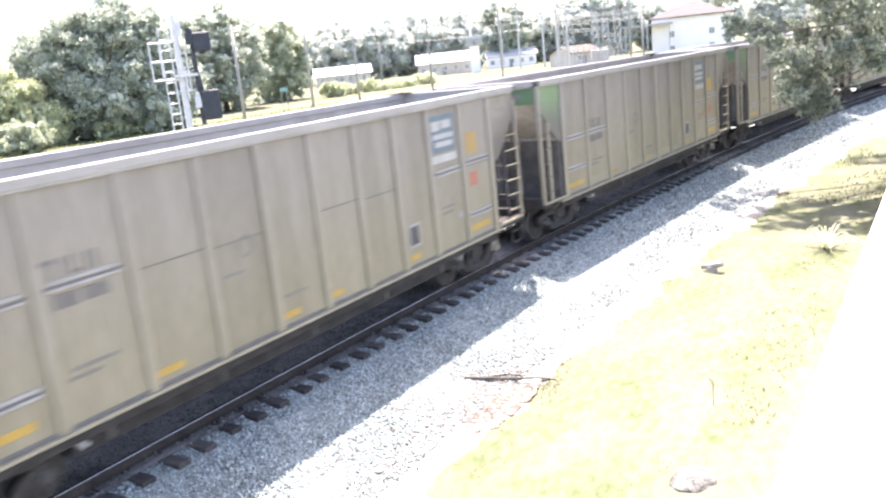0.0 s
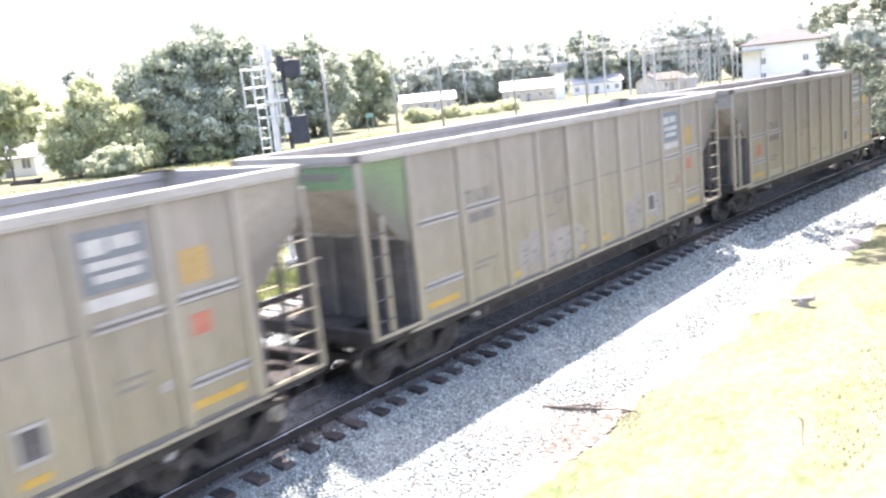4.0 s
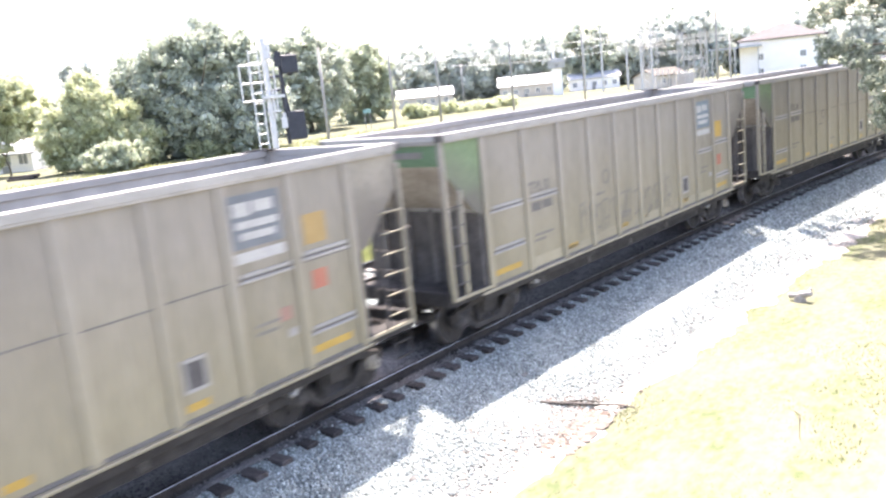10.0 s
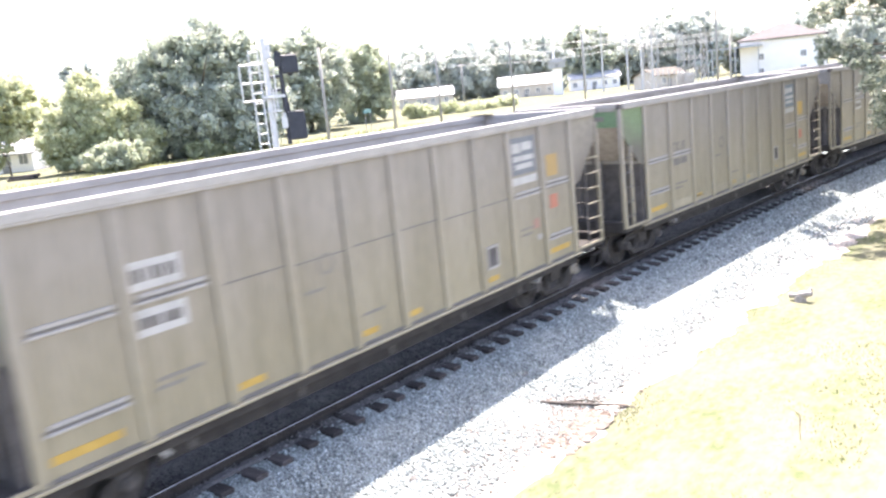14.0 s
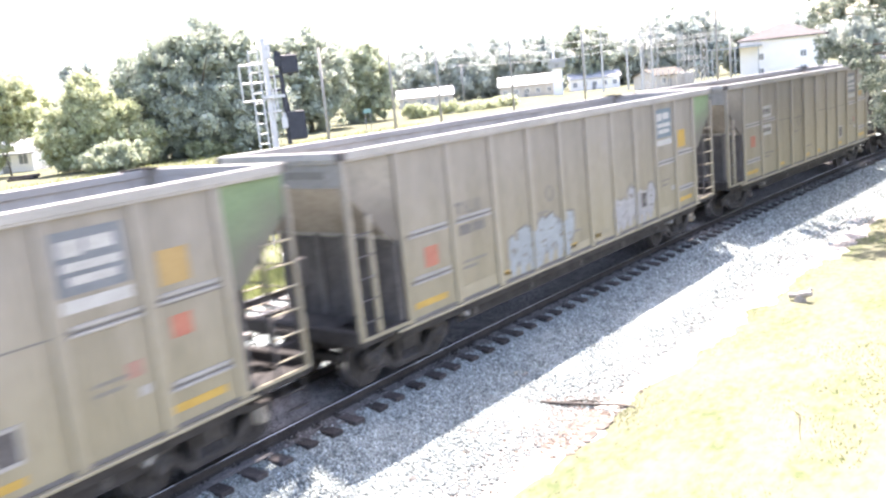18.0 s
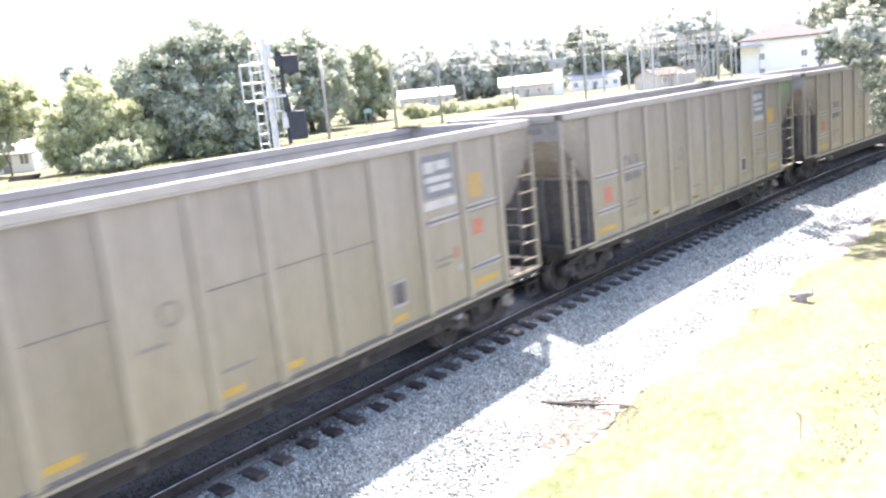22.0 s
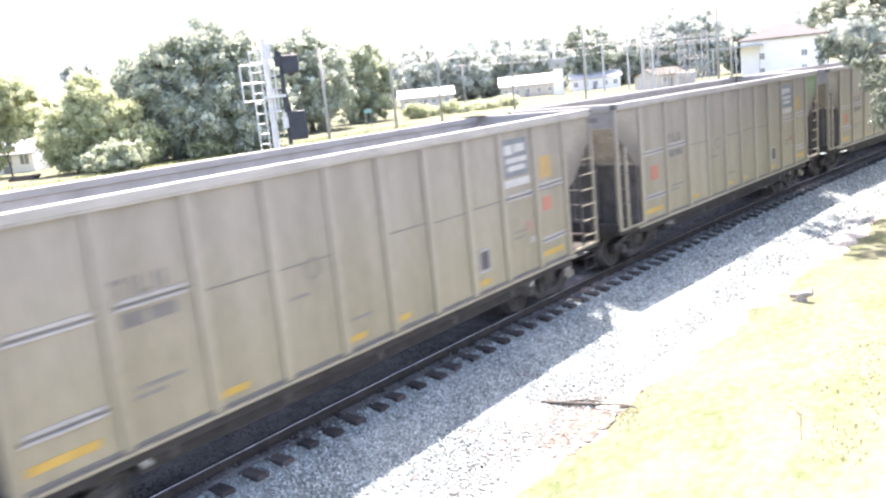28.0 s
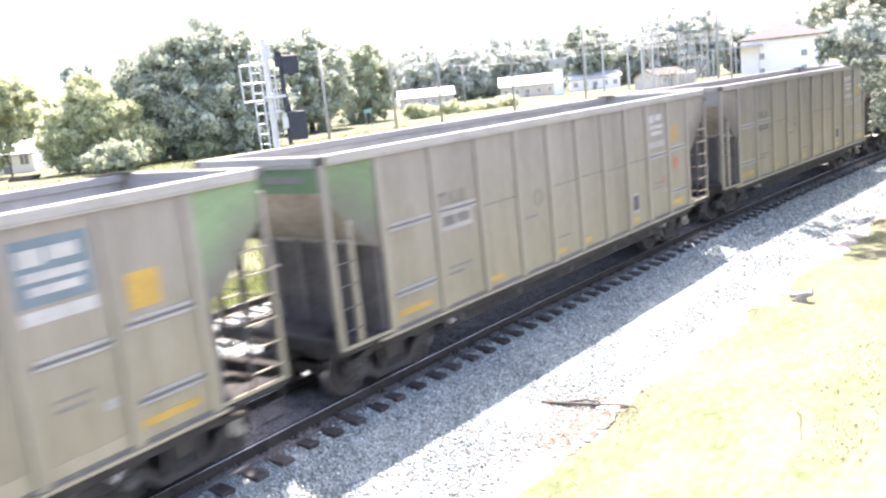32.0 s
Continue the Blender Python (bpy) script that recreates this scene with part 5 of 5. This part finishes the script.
def build_poles():
    for xy, h, arms in POLES:
        pole(xy, h, arms)
    pole((157.5, 104.0), 9.8, 1)
    # small teal board on two posts at the field's edge
    root = empty("sign_board", Matrix.Translation((81.5, 67.0, -0.8)) @ Matrix.Rotation(radians(-52), 4, "Z"), "small teal board on two posts in the field", "sign")
    for x in (-0.35, 0.35):
        bm = bmesh.new()
        box(bm, (x, 0, 1.7), (0.09, 0.09, 3.4))
        part("post", bm, M_POLE, root)
    bm = bmesh.new()
    box(bm, (0, -0.07, 3.25), (1.05, 0.04, 0.5))
    soften(bm, 0.01)
    part("board", bm, M_TEAL, root, "faded teal board")
    chain = [POLES[1], POLES[2], POLES[3], POLES[4]]
    for (a, ha, _), (b, hb, _) in zip(chain, chain[1:]):
        for dz in (0.4, 1.3, 3.2):
            wire((*a, ha - 0.8 - dz), (*b, hb - 0.8 - dz), 0.7, 0.045)
    a, ha = POLES[4][0], POLES[4][1]
    b, hb = POLES[5][0], POLES[5][1]
    for dz in (0.4, 1.3, 4.2):
        wire((*a, ha - 0.8 - dz), (165.0, 58.0, 12.0 - dz), 0.5, 0.045)
        wire((*b, hb - 0.8 - dz), (165.0, 50.0, 12.0 - dz), 0.6, 0.045)
        wire((*b, hb - 0.8 - dz), (64.0, -4.0, 15.5 - dz), 0.9, 0.035)


# ---------------------------------------------------------------- substation
def lattice(root, name, base, w, h, steps, mat=None):
    bm = bmesh.new()
    c = [(-w, -w), (w, -w), (w, w), (-w, w)]
    for i in range(4):
        x, y = c[i]
        rod(bm, (base[0] + x, base[1] + y, base[2]), (base[0] + x * 0.7, base[1] + y * 0.7, base[2] + h), 0.075, seg=5)
    for k in range(steps):
        for i in range(4):
            a, b = c[i], c[(i + 1) % 4]
            z0, z1 = h * k / steps, h * (k + 1) / steps
            f0, f1 = 1 - 0.3 * k / steps, 1 - 0.3 * (k + 1) / steps
            rod(bm, (base[0] + a[0] * f0, base[1] + a[1] * f0, base[2] + z0), (base[0] + b[0] * f1, base[1] + b[1] * f1, base[2] + z1), 0.04, seg=4)
            rod(bm, (base[0] + b[0] * f0, base[1] + b[1] * f0, base[2] + z0), (base[0] + a[0] * f1, base[1] + a[1] * f1, base[2] + z1), 0.04, seg=4)
    part(name, bm, mat or M_GALV, root)


def build_substation():
    root = empty("substation", Matrix.Translation((162.0, 54.0, -0.8)) @ Matrix.Rotation(radians(-68), 4, "Z"), "pale steel lattice substation with beams and insulators", "substation")
    for x, y, h in ((-4.8, 0, 11.8), (-6.6, 3, 9.6), (0.2, 1, 11.6), (2.2, -2, 9.4), (4.6, 0, 11.2)):
        lattice(root, "lattice_tower", (x, y, 0), 0.72, h, 7)
    for z, x0, x1 in ((9.0, -8.5, 9.5), (10.2, -8.5, 9.5), (7.4, -4.8, 1.2), (6.0, 0.2, 4.6)):
        bm = bmesh.new()
        for dz in (-0.25, 0.25):
            rod(bm, (x0, 0.6, z + dz), (x1, 0.6, z + dz), 0.034, seg=5)
        n = 14
        for k in range(n):
            xa, xb = x0 + (x1 - x0) * k / n, x0 + (x1 - x0) * (k + 1) / n
            rod(bm, (xa, 0.6, z + (-0.25 if k % 2 else 0.25)), (xb, 0.6, z + (0.25 if k % 2 else -0.25)), 0.02, seg=4)
        part("beam", bm, M_GALV, root)
    for k in range(9):
        bm = bmesh.new()
        x = -4.6 + 1.15 * k
        rod(bm, (x, 1.4, 0), (x, 1.4, 3.2), 0.1, seg=6)
        for j in range(5):
            rod(bm, (x, 1.4, 3.2 + 0.22 * j), (x, 1.4, 3.32 + 0.22 * j), 0.17, seg=8)
        part("insulator_post", bm, M_GALV, root)
    bm = bmesh.new()
    box(bm, (1.0, 4, 1.6), (3.4, 2.4, 3.2))
    for k in range(6):
        box(bm, (-0.5 + 0.6 * k, 2.6, 1.6), (0.12, 0.5, 2.6))
    soften(bm, 0.03)
    part("transformer", bm, M_GALV, root)
    # tall slim steel poles in front of the yard
    for xy, h in (((201.0, 95.0), 15.0), ((190.0, 84.5), 16.0), ((188.0, 77.0), 13.5), ((172.0, 66.5), 13.0), ((167.0, 62.0), 13.5)):
        root = empty("steel_pole", Matrix.Translation((*xy, -0.8)), "slim pale steel pole of the substation", "steel pole", "steel poles of the substation")
        bm = bmesh.new()
        rod(bm, (0, 0, -0.3), (0, 0, h), 0.30, 0.17, 10)
        part("shaft", bm, M_GALV, root)
        bm = bmesh.new()
        rod(bm, (-1.2, 0.6, h - 1.8), (1.2, -0.6, h - 1.2), 0.08, seg=6)
        part("arm", bm, M_GALV, root)
    for z in (9.2, 10.8, 12.2):
        wire((188.0, 77.0, z), (120.0, 80.0, z - 1.2), 0.8, 0.05)
        wire((201.0, 95.0, z + 1), (190.0, 84.5, z + 1.5), 0.3, 0.05)
        wire((190.0, 84.5, z + 1.4), (162.0, 56.0, z), 0.5, 0.05)


# ---------------------------------------------------------------- buildings
def gable(root, name, w, d, h, rise, mat, over=0.5):
    bm = bmesh.new()
    pts = [(-w / 2 - over, h - 0.05), (0, h + rise), (w / 2 + over, h - 0.05), (w / 2 + over, h - 0.25), (0, h + rise - 0.2), (-w / 2 - over, h - 0.25)]
    prism(bm, pts, -d / 2 - over, d / 2 + over)
    part(name, bm, mat, root)


def house(xy, w, d, h, rise, turn, wall, roof, label, wins=4, hip=False, name="house", storeys=1, door=True):
    """A house whose ridge runs along its local y; its long side faces local +x and -x."""
    root = empty(name, Matrix.Translation((*xy, -0.85)) @ Matrix.Rotation(radians(turn), 4, "Z"), label, "building")
    bm = bmesh.new()
    box(bm, (0, 0, h / 2), (w, d, h))
    part("wall", bm, wall, root)
    if hip:
        bm = bmesh.new()
        e = 0.7
        base = [(-w / 2 - e, -d / 2 - e, h), (w / 2 + e, -d / 2 - e, h), (w / 2 + e, d / 2 + e, h), (-w / 2 - e, d / 2 + e, h)]
        top = [(0, -d / 2 + w / 1.9, h + rise), (0, d / 2 - w / 1.9, h + rise)]
        vb = [bm.verts.new(p) for p in base]
        vl = [bm.verts.new((x, y, z - 0.25)) for x, y, z in base]
        vt = [bm.verts.new(p) for p in top]
        for f in ((vb[0], vb[1], vt[0]), (vb[1], vb[2], vt[1], vt[0]), (vb[2], vb[3], vt[1]), (vb[3], vb[0], vt[0], vt[1])):
            bm.faces.new(f)
        for i in range(4):
            bm.faces.new((vb[i], vl[i], vl[(i + 1) % 4], vb[(i + 1) % 4]))
        bm.faces.new(vl)
        bmesh.ops.recalc_face_normals(bm, faces=bm.faces)
        part("roof", bm, roof, root)
    else:
        gable(root, "roof", w, d, h, rise, roof)
        for s in (-1, 1):
            bm = bmesh.new()
            bm.faces.new([bm.verts.new(p) for p in ((-w / 2, s * d / 2, h - 0.1), (w / 2, s * d / 2, h - 0.1), (0, s * d / 2, h + rise - 0.2))])
            part("gable_wall", bm, wall, root)
    fm = boxes("window", [((0, 0, 0), (0.10, 1.3, 1.4))], M_WALLW)
    pm = boxes("pane", [((-0.06, -0.29, 0), (0.02, 0.5, 1.2)), ((-0.06, 0.29, 0), (0.02, 0.5, 1.2))], M_DARKWIN)
    for s in range(storeys):
        for k in range(wins):
            y = -d / 2 + d * (k + 0.5) / wins
            wob = part("window", fm, None, root, at=(-w / 2 - 0.03, y, 1.7 + 3.1 * s))
            part("pane", pm, None, wob)
    if door:
        bm = bmesh.new()
        box(bm, (-w / 2 - 0.04, d * 0.5 / max(wins, 1) * 0.2, 1.05), (0.08, 1.0, 2.1))
        part("door", bm, M_DARKWIN, root)
    return root


def build_buildings():
    house((186, 137), 9, 15, 3.0, 2.2, 38, M_WALLT, M_ROOFW, "low house with a pale metal roof", 4)
    house((203.5, 114.5), 9, 15, 3.4, 2.6, 32, M_WALLT, M_ROOFW, "long low building with a white metal roof", 5)
    house((224, 104), 10, 14, 3.4, 1.6, 30, M_WALLW, M_ROOFW, "long white building behind the tower", 5)
    house((184, 67.5), 8, 8.5, 3.0, 1.5, 62, M_WALLT, M_ROOFT, "tan low building with a faded tan roof by the substation", 2)
    house((51.6, 104.0), 5.2, 6.5, 2.6, 1.6, 40, M_WALLW, M_ROOFW, "small white house behind the bushes", 3)
    large = house((190, 41.6), 14, 16.6, 8.4, 3.0, 12, M_WALLW, M_ROOFR, "large white two-storey building with a faded red hip roof", 2, True, storeys=2, name="large_building", door=False)
    part("canopy", boxes("canopy", [((-8.5, 9.0, 7.2), (3.2, 10.5, 0.35))], M_ROOFW), None, large, "flat pale canopy")
    for y in (4.4, 9.0, 13.6):
        part("canopy_post", boxes("canopy_post", [((-9.9, y, 3.5), (0.22, 0.22, 7.1))], M_GALV), None, large)
    root = empty("white_tower", Matrix.Translation((195.2, 100.0, -0.85)) @ Matrix.Rotation(radians(30), 4, "Z"), "white tower with a small cap on a pale building", "tower")
    bm = bmesh.new()
    box(bm, (0, 0, 4.2), (2.5, 2.5, 8.4))
    part("shaft", bm, M_WALLW, root)
    bm = bmesh.new()
    box(bm, (0, 0, 7.7), (3.6, 4.2, 1.5))
    box(bm, (0, 0, 8.95), (4.4, 5.2, 1.0), taper=(0.9, 0.35))
    part("cap", bm, M_ROOFW, root)
    bm = bmesh.new()
    rod(bm, (0.3, 0.7, 8), (0.3, 0.7, 14.4), 0.30, 0.26, 8)
    part("mast", bm, M_WALLW, root)
    bm = bmesh.new()
    box(bm, (-1.83, 0, 7.6), (0.06, 0.8, 0.9))
    part("window", bm, M_DARKWIN, root)


# ---------------------------------------------------------------- near ground things
TERRACE = (-9.29, 0.008, 1.2)


def build_near():
    # pale concrete terrace that the camera looks over
    verts, faces = [], []
    xs = np.arange(-24, 26, 1.5)
    for x in xs:
        e = TERRACE[0] + TERRACE[1] * x
        for y, z in ((e + 0.02, -1.0), (e, TERRACE[2] - 0.03), (e - 0.03, TERRACE[2]), (e - 1.5, TERRACE[2]), (e - 3.5, TERRACE[2] - 0.02), (e - 3.52, -1.0)):
            verts.append((x, y, z))
    for i in range(len(xs) - 1):
        for j in range(5):
            faces.append((i * 6 + j, i * 6 + j + 1, (i + 1) * 6 + j + 1, (i + 1) * 6 + j))
    n = (len(xs) - 1) * 6
    faces += [tuple(range(6)), tuple(range(n + 5, n - 1, -1))]
    tagged(new("terrace", raw("terrace", verts, faces, M_CONC)), "pale sunlit concrete terrace beside the grass", "terrace", kind="structure")
    # reddish bare soil: crumbs and flakes, thinning outwards
    rs = np.random.RandomState(21)
    verts, faces = [], []
    for _ in range(560):
        x, y = 5.1 + rs.normal() * 0.6, max(-4.45, -3.8 + rs.normal() * 0.4)
        x -= 0.3 * (y + 3.85)
        r, lift = rs.uniform(0.04, 0.13), rs.uniform(0.028, 0.036)
        n = len(verts)
        verts.append((x, y, bed_height(y - along(x)[1]) + lift + 0.012))
        for k in range(9):
            q = r * rs.uniform(0.6, 1.2)
            px, py = x + q * math.cos(k * math.tau / 9), y + q * math.sin(k * math.tau / 9)
            verts.append((px, py, bed_height(py - along(px)[1]) + lift - 0.016))
        faces += [(n, n + 1 + k, n + 1 + (k + 1) % 9) for k in range(9)]
    tagged(new("bare_soil", raw("bare_soil", verts, faces, M_SOIL)), "patch of reddish bare soil at the ballast's foot", "soil", kind="structure")

    def branch(name, p, yaw, length, r, label, seed, dip=0):
        g = random.Random(seed)
        bm = bmesh.new()
        a = Vector((-length / 2, 0, r))
        for k in range(5):
            b = a + Vector((length / 5, g.uniform(-0.07, 0.07), g.uniform(-0.02, 0.03)))
            rod(bm, a, b, r * (1 - k * 0.13), r * (0.87 - k * 0.13), 7)
            a = b
        rod(bm, (0, 0, r), (0.3, 0.22, r + 0.08), r * 0.5, r * 0.2, 5)
        rod(bm, (-0.3, 0, r), (-0.12, -0.16, r + 0.03), r * 0.4, r * 0.2, 5)
        ob = part(name, bm, M_WOODLOG, None, at=Matrix.Translation(p) @ Matrix.Rotation(radians(yaw), 4, "Z") @ Matrix.Rotation(radians(dip), 4, "Y"))
        tagged(ob, label, "branch")

    branch("fallen_branch", (5.80, -3.86, -0.635), -66, 1.0, 0.024, "thin broken stick beside a larger branch on the gravel", 5, 6)
    branch("fallen_branch", (5.86, -3.97, -0.645), -62, 1.6, 0.036, "dry grey fallen branch on the gravel", 1, 6)
    branch("fallen_branch", (23.9, -3.8, -0.70), -28, 1.6, 0.05, "dry grey fallen branch on the gravel", 2)
    branch("fallen_branch", (16.7, -2.2, -0.42), -58, 0.9, 0.022, "thin dry branch on the ballast", 3)

    def stone(name, p, s, label, seed, mat=M_ROCK, category="rock"):
        bm = bmesh.new()
        bmesh.ops.create_icosphere(bm, subdivisions=3, radius=1.0)
        for v in bm.verts:
            k = 1 + 0.28 * noise.noise(v.co * 1.6 + Vector((seed, 0, 0))) + 0.12 * noise.noise(v.co * 4 + Vector((0, seed, 0)))
            v.co = Vector((v.co.x * s[0], v.co.y * s[1], v.co.z * s[2])) * k
        tagged(part(name, bm, mat, None, at=p, smooth=True), label, category)

    stone("rock", (3.80, -7.66, -0.80), (0.38, 0.27, 0.075), "flat mottled grey rock lying in the grass", 1)
    # stump with broken splinters
    root = empty("tree_stump", Matrix.Translation((13.62, -5.5, -0.82)), "small broken grey tree stump in the grass", "stump")
    bm = bmesh.new()
    rod(bm, (0, 0, -0.08), (0.02, 0, 0.20), 0.16, 0.12, 10)
    part("stump_base", bm, M_POLE, root)
    for a, b, r in (((0.03, 0.24, 0.19), (0.0, 0.02, 0.22), 0.07), ((0.0, 0.0, 0.22), (-0.05, -0.27, 0.29), 0.09), ((0.0, -0.1, 0.2), (0.16, -0.22, 0.36), 0.04)):
        bm = bmesh.new()
        rod(bm, a, b, r, r * 0.7, 7)
        part("broken_limb", bm, M_POLE, root)
    for k, (x, y, s) in enumerate(((6.3, -2.5, 0.07), (2.2, -3.05, 0.06), (2.35, -3.2, 0.04), (21.6, -5.0, 0.09))):
        stone("loose_rock", (x, y, bed_height(y) + 0.03), (s * 1.5, s, s * 0.6), "small dark rock on the verge", 10 + k)
    # tall weed
    root = empty("weed", Matrix.Translation((6.17, -7.35, -0.80)), "thin tall dry weed in the grass", "weed")
    bm = bmesh.new()
    rod(bm, (0, 0, 0), (0.02, 0.01, 0.42), 0.007, 0.005, 5)
    rod(bm, (0.02, 0.01, 0.42), (-0.10, 0.06, 0.52), 0.008, 0.004, 5)
    rod(bm, (0.01, 0, 0.25), (0.09, 0.0, 0.42), 0.007, 0.004, 5)
    part("stem", bm, M_WOODLOG, root)
    part("leaves", leaf_cloud("leaves", [((0.05, 0, 0.36), 0.08), ((-0.05, 0.03, 0.45), 0.06)], 14, 0.022, M_BLADE, 3), None, root)
    # clump of arching pale blades at the edge
    root = empty("grass_clump", Matrix.Translation((16.3, -7.7, -0.82)), "clump of long arching pale grass blades", "grass clump")
    g = random.Random(31)
    for k in range(60):
        a, ln, hh = g.uniform(0, math.tau), g.uniform(0.5, 1.2), g.uniform(0.25, 0.6)
        bm = bmesh.new()
        prev = None
        side = Vector((-math.sin(a), math.cos(a), 0))
        for q in range(5):
            f = q / 4
            p = Vector((math.cos(a) * ln * f, math.sin(a) * ln * f * 0.8, hh * math.sin(f * 2.4)))
            wv = side * 0.022 * (1.05 - f)
            cur = (bm.verts.new(p - wv), bm.verts.new(p + wv + Vector((0, 0, 0.004))))
            if prev:
                bm.faces.new((prev[0], prev[1], cur[1], cur[0]))
            prev = cur
        part("blade", bm, M_PALEBLADE, root)
    # old timbers lying beyond the track
    root = empty("timber_pile", Matrix.Translation((42.0, 83.9, -0.8)) @ Matrix.Rotation(radians(-42), 4, "Z"), "dark old timbers lying in the grass", "timber pile")
    for k in range(4):
        bm = bmesh.new()
        box(bm, (0.16 * k - 0.25, 0.3 * k - 0.45, 0.14 + 0.2 * (k % 2)), (2.7, 0.4, 0.3), rot=Matrix.Rotation(0.12 * k, 3, "Z"))
        soften(bm, 0.015)
        part("timber", bm, M_TIE, root)


def build_grass():
    rs = np.random.RandomState(9)
    parts = []
    for count, x0, x1, y0, y1, h0, h1, wdt in ((11000, 0, 22, -8.3, -4.4, 0.02, 0.06, 0.010), (2600, 0, 16, -5.0, -3.7, 0.03, 0.08, 0.010), (9000, 22, 60, -9, -5, 0.06, 0.2, 0.03), (34000, -4, 40, 8.4, 22, 0.15, 0.42, 0.022), (30000, -6, 22, 8.3, 12, 0.18, 0.5, 0.022),
                                               (14000, 5, 100, 22, 75, 0.2, 0.5, 0.08)):
        x, y = rs.uniform(x0, x1, count), rs.uniform(y0, y1, count)
        keep = np.array([noise.noise((a * 0.55, b * 0.55, 5)) + 0.35 * noise.noise((a * 2.2, b * 2.2, 1)) > (-0.05 if y0 < 0 else -0.4) for a, b in zip(x, y)])
        x, y = x[keep], y[keep]
        n = len(x)
        h, a = rs.uniform(h0, h1, n), rs.uniform(0, math.tau, n)
        z = np.where((y < -3) & (x < 22), np.interp(y + BEND * x * x / 2, [-5.2, -4.2, -3.4], [-0.80, -0.73, -0.61]), -0.84)
        dx, dy = np.cos(a) * wdt, np.sin(a) * wdt
        lean = rs.normal(size=(n, 2)) * 0.45 * h[:, None]
        tri = np.stack([np.stack([x - dx, y - dy, z], 1), np.stack([x + dx, y + dy, z], 1), np.stack([x + lean[:, 0], y + lean[:, 1], z + h], 1)], 1)
        parts.append(tri.reshape(-1, 3))
    near = [q for q in parts if q[0][1] < 0]
    far = [q for q in parts if q[0][1] >= 0]
    for name, lot, mat, label in (("grass", near, M_BLADE, "patchy short green and yellow grass blades"), ("tall_grass", far, M_FARBLADE, "tall yellow-green meadow grass beyond the track")):
        pts = np.concatenate(lot)
        tagged(new(name, fast_mesh(name, pts, 3, len(pts) // 3, mat)), label, "grass", kind="stuff")


build_ground()
build_track()
build_train()
build_signal()
build_trees()
build_near_tree()
build_poles()
build_substation()
build_buildings()
build_near()
build_grass()
build_stones()
build_ties()
motions()
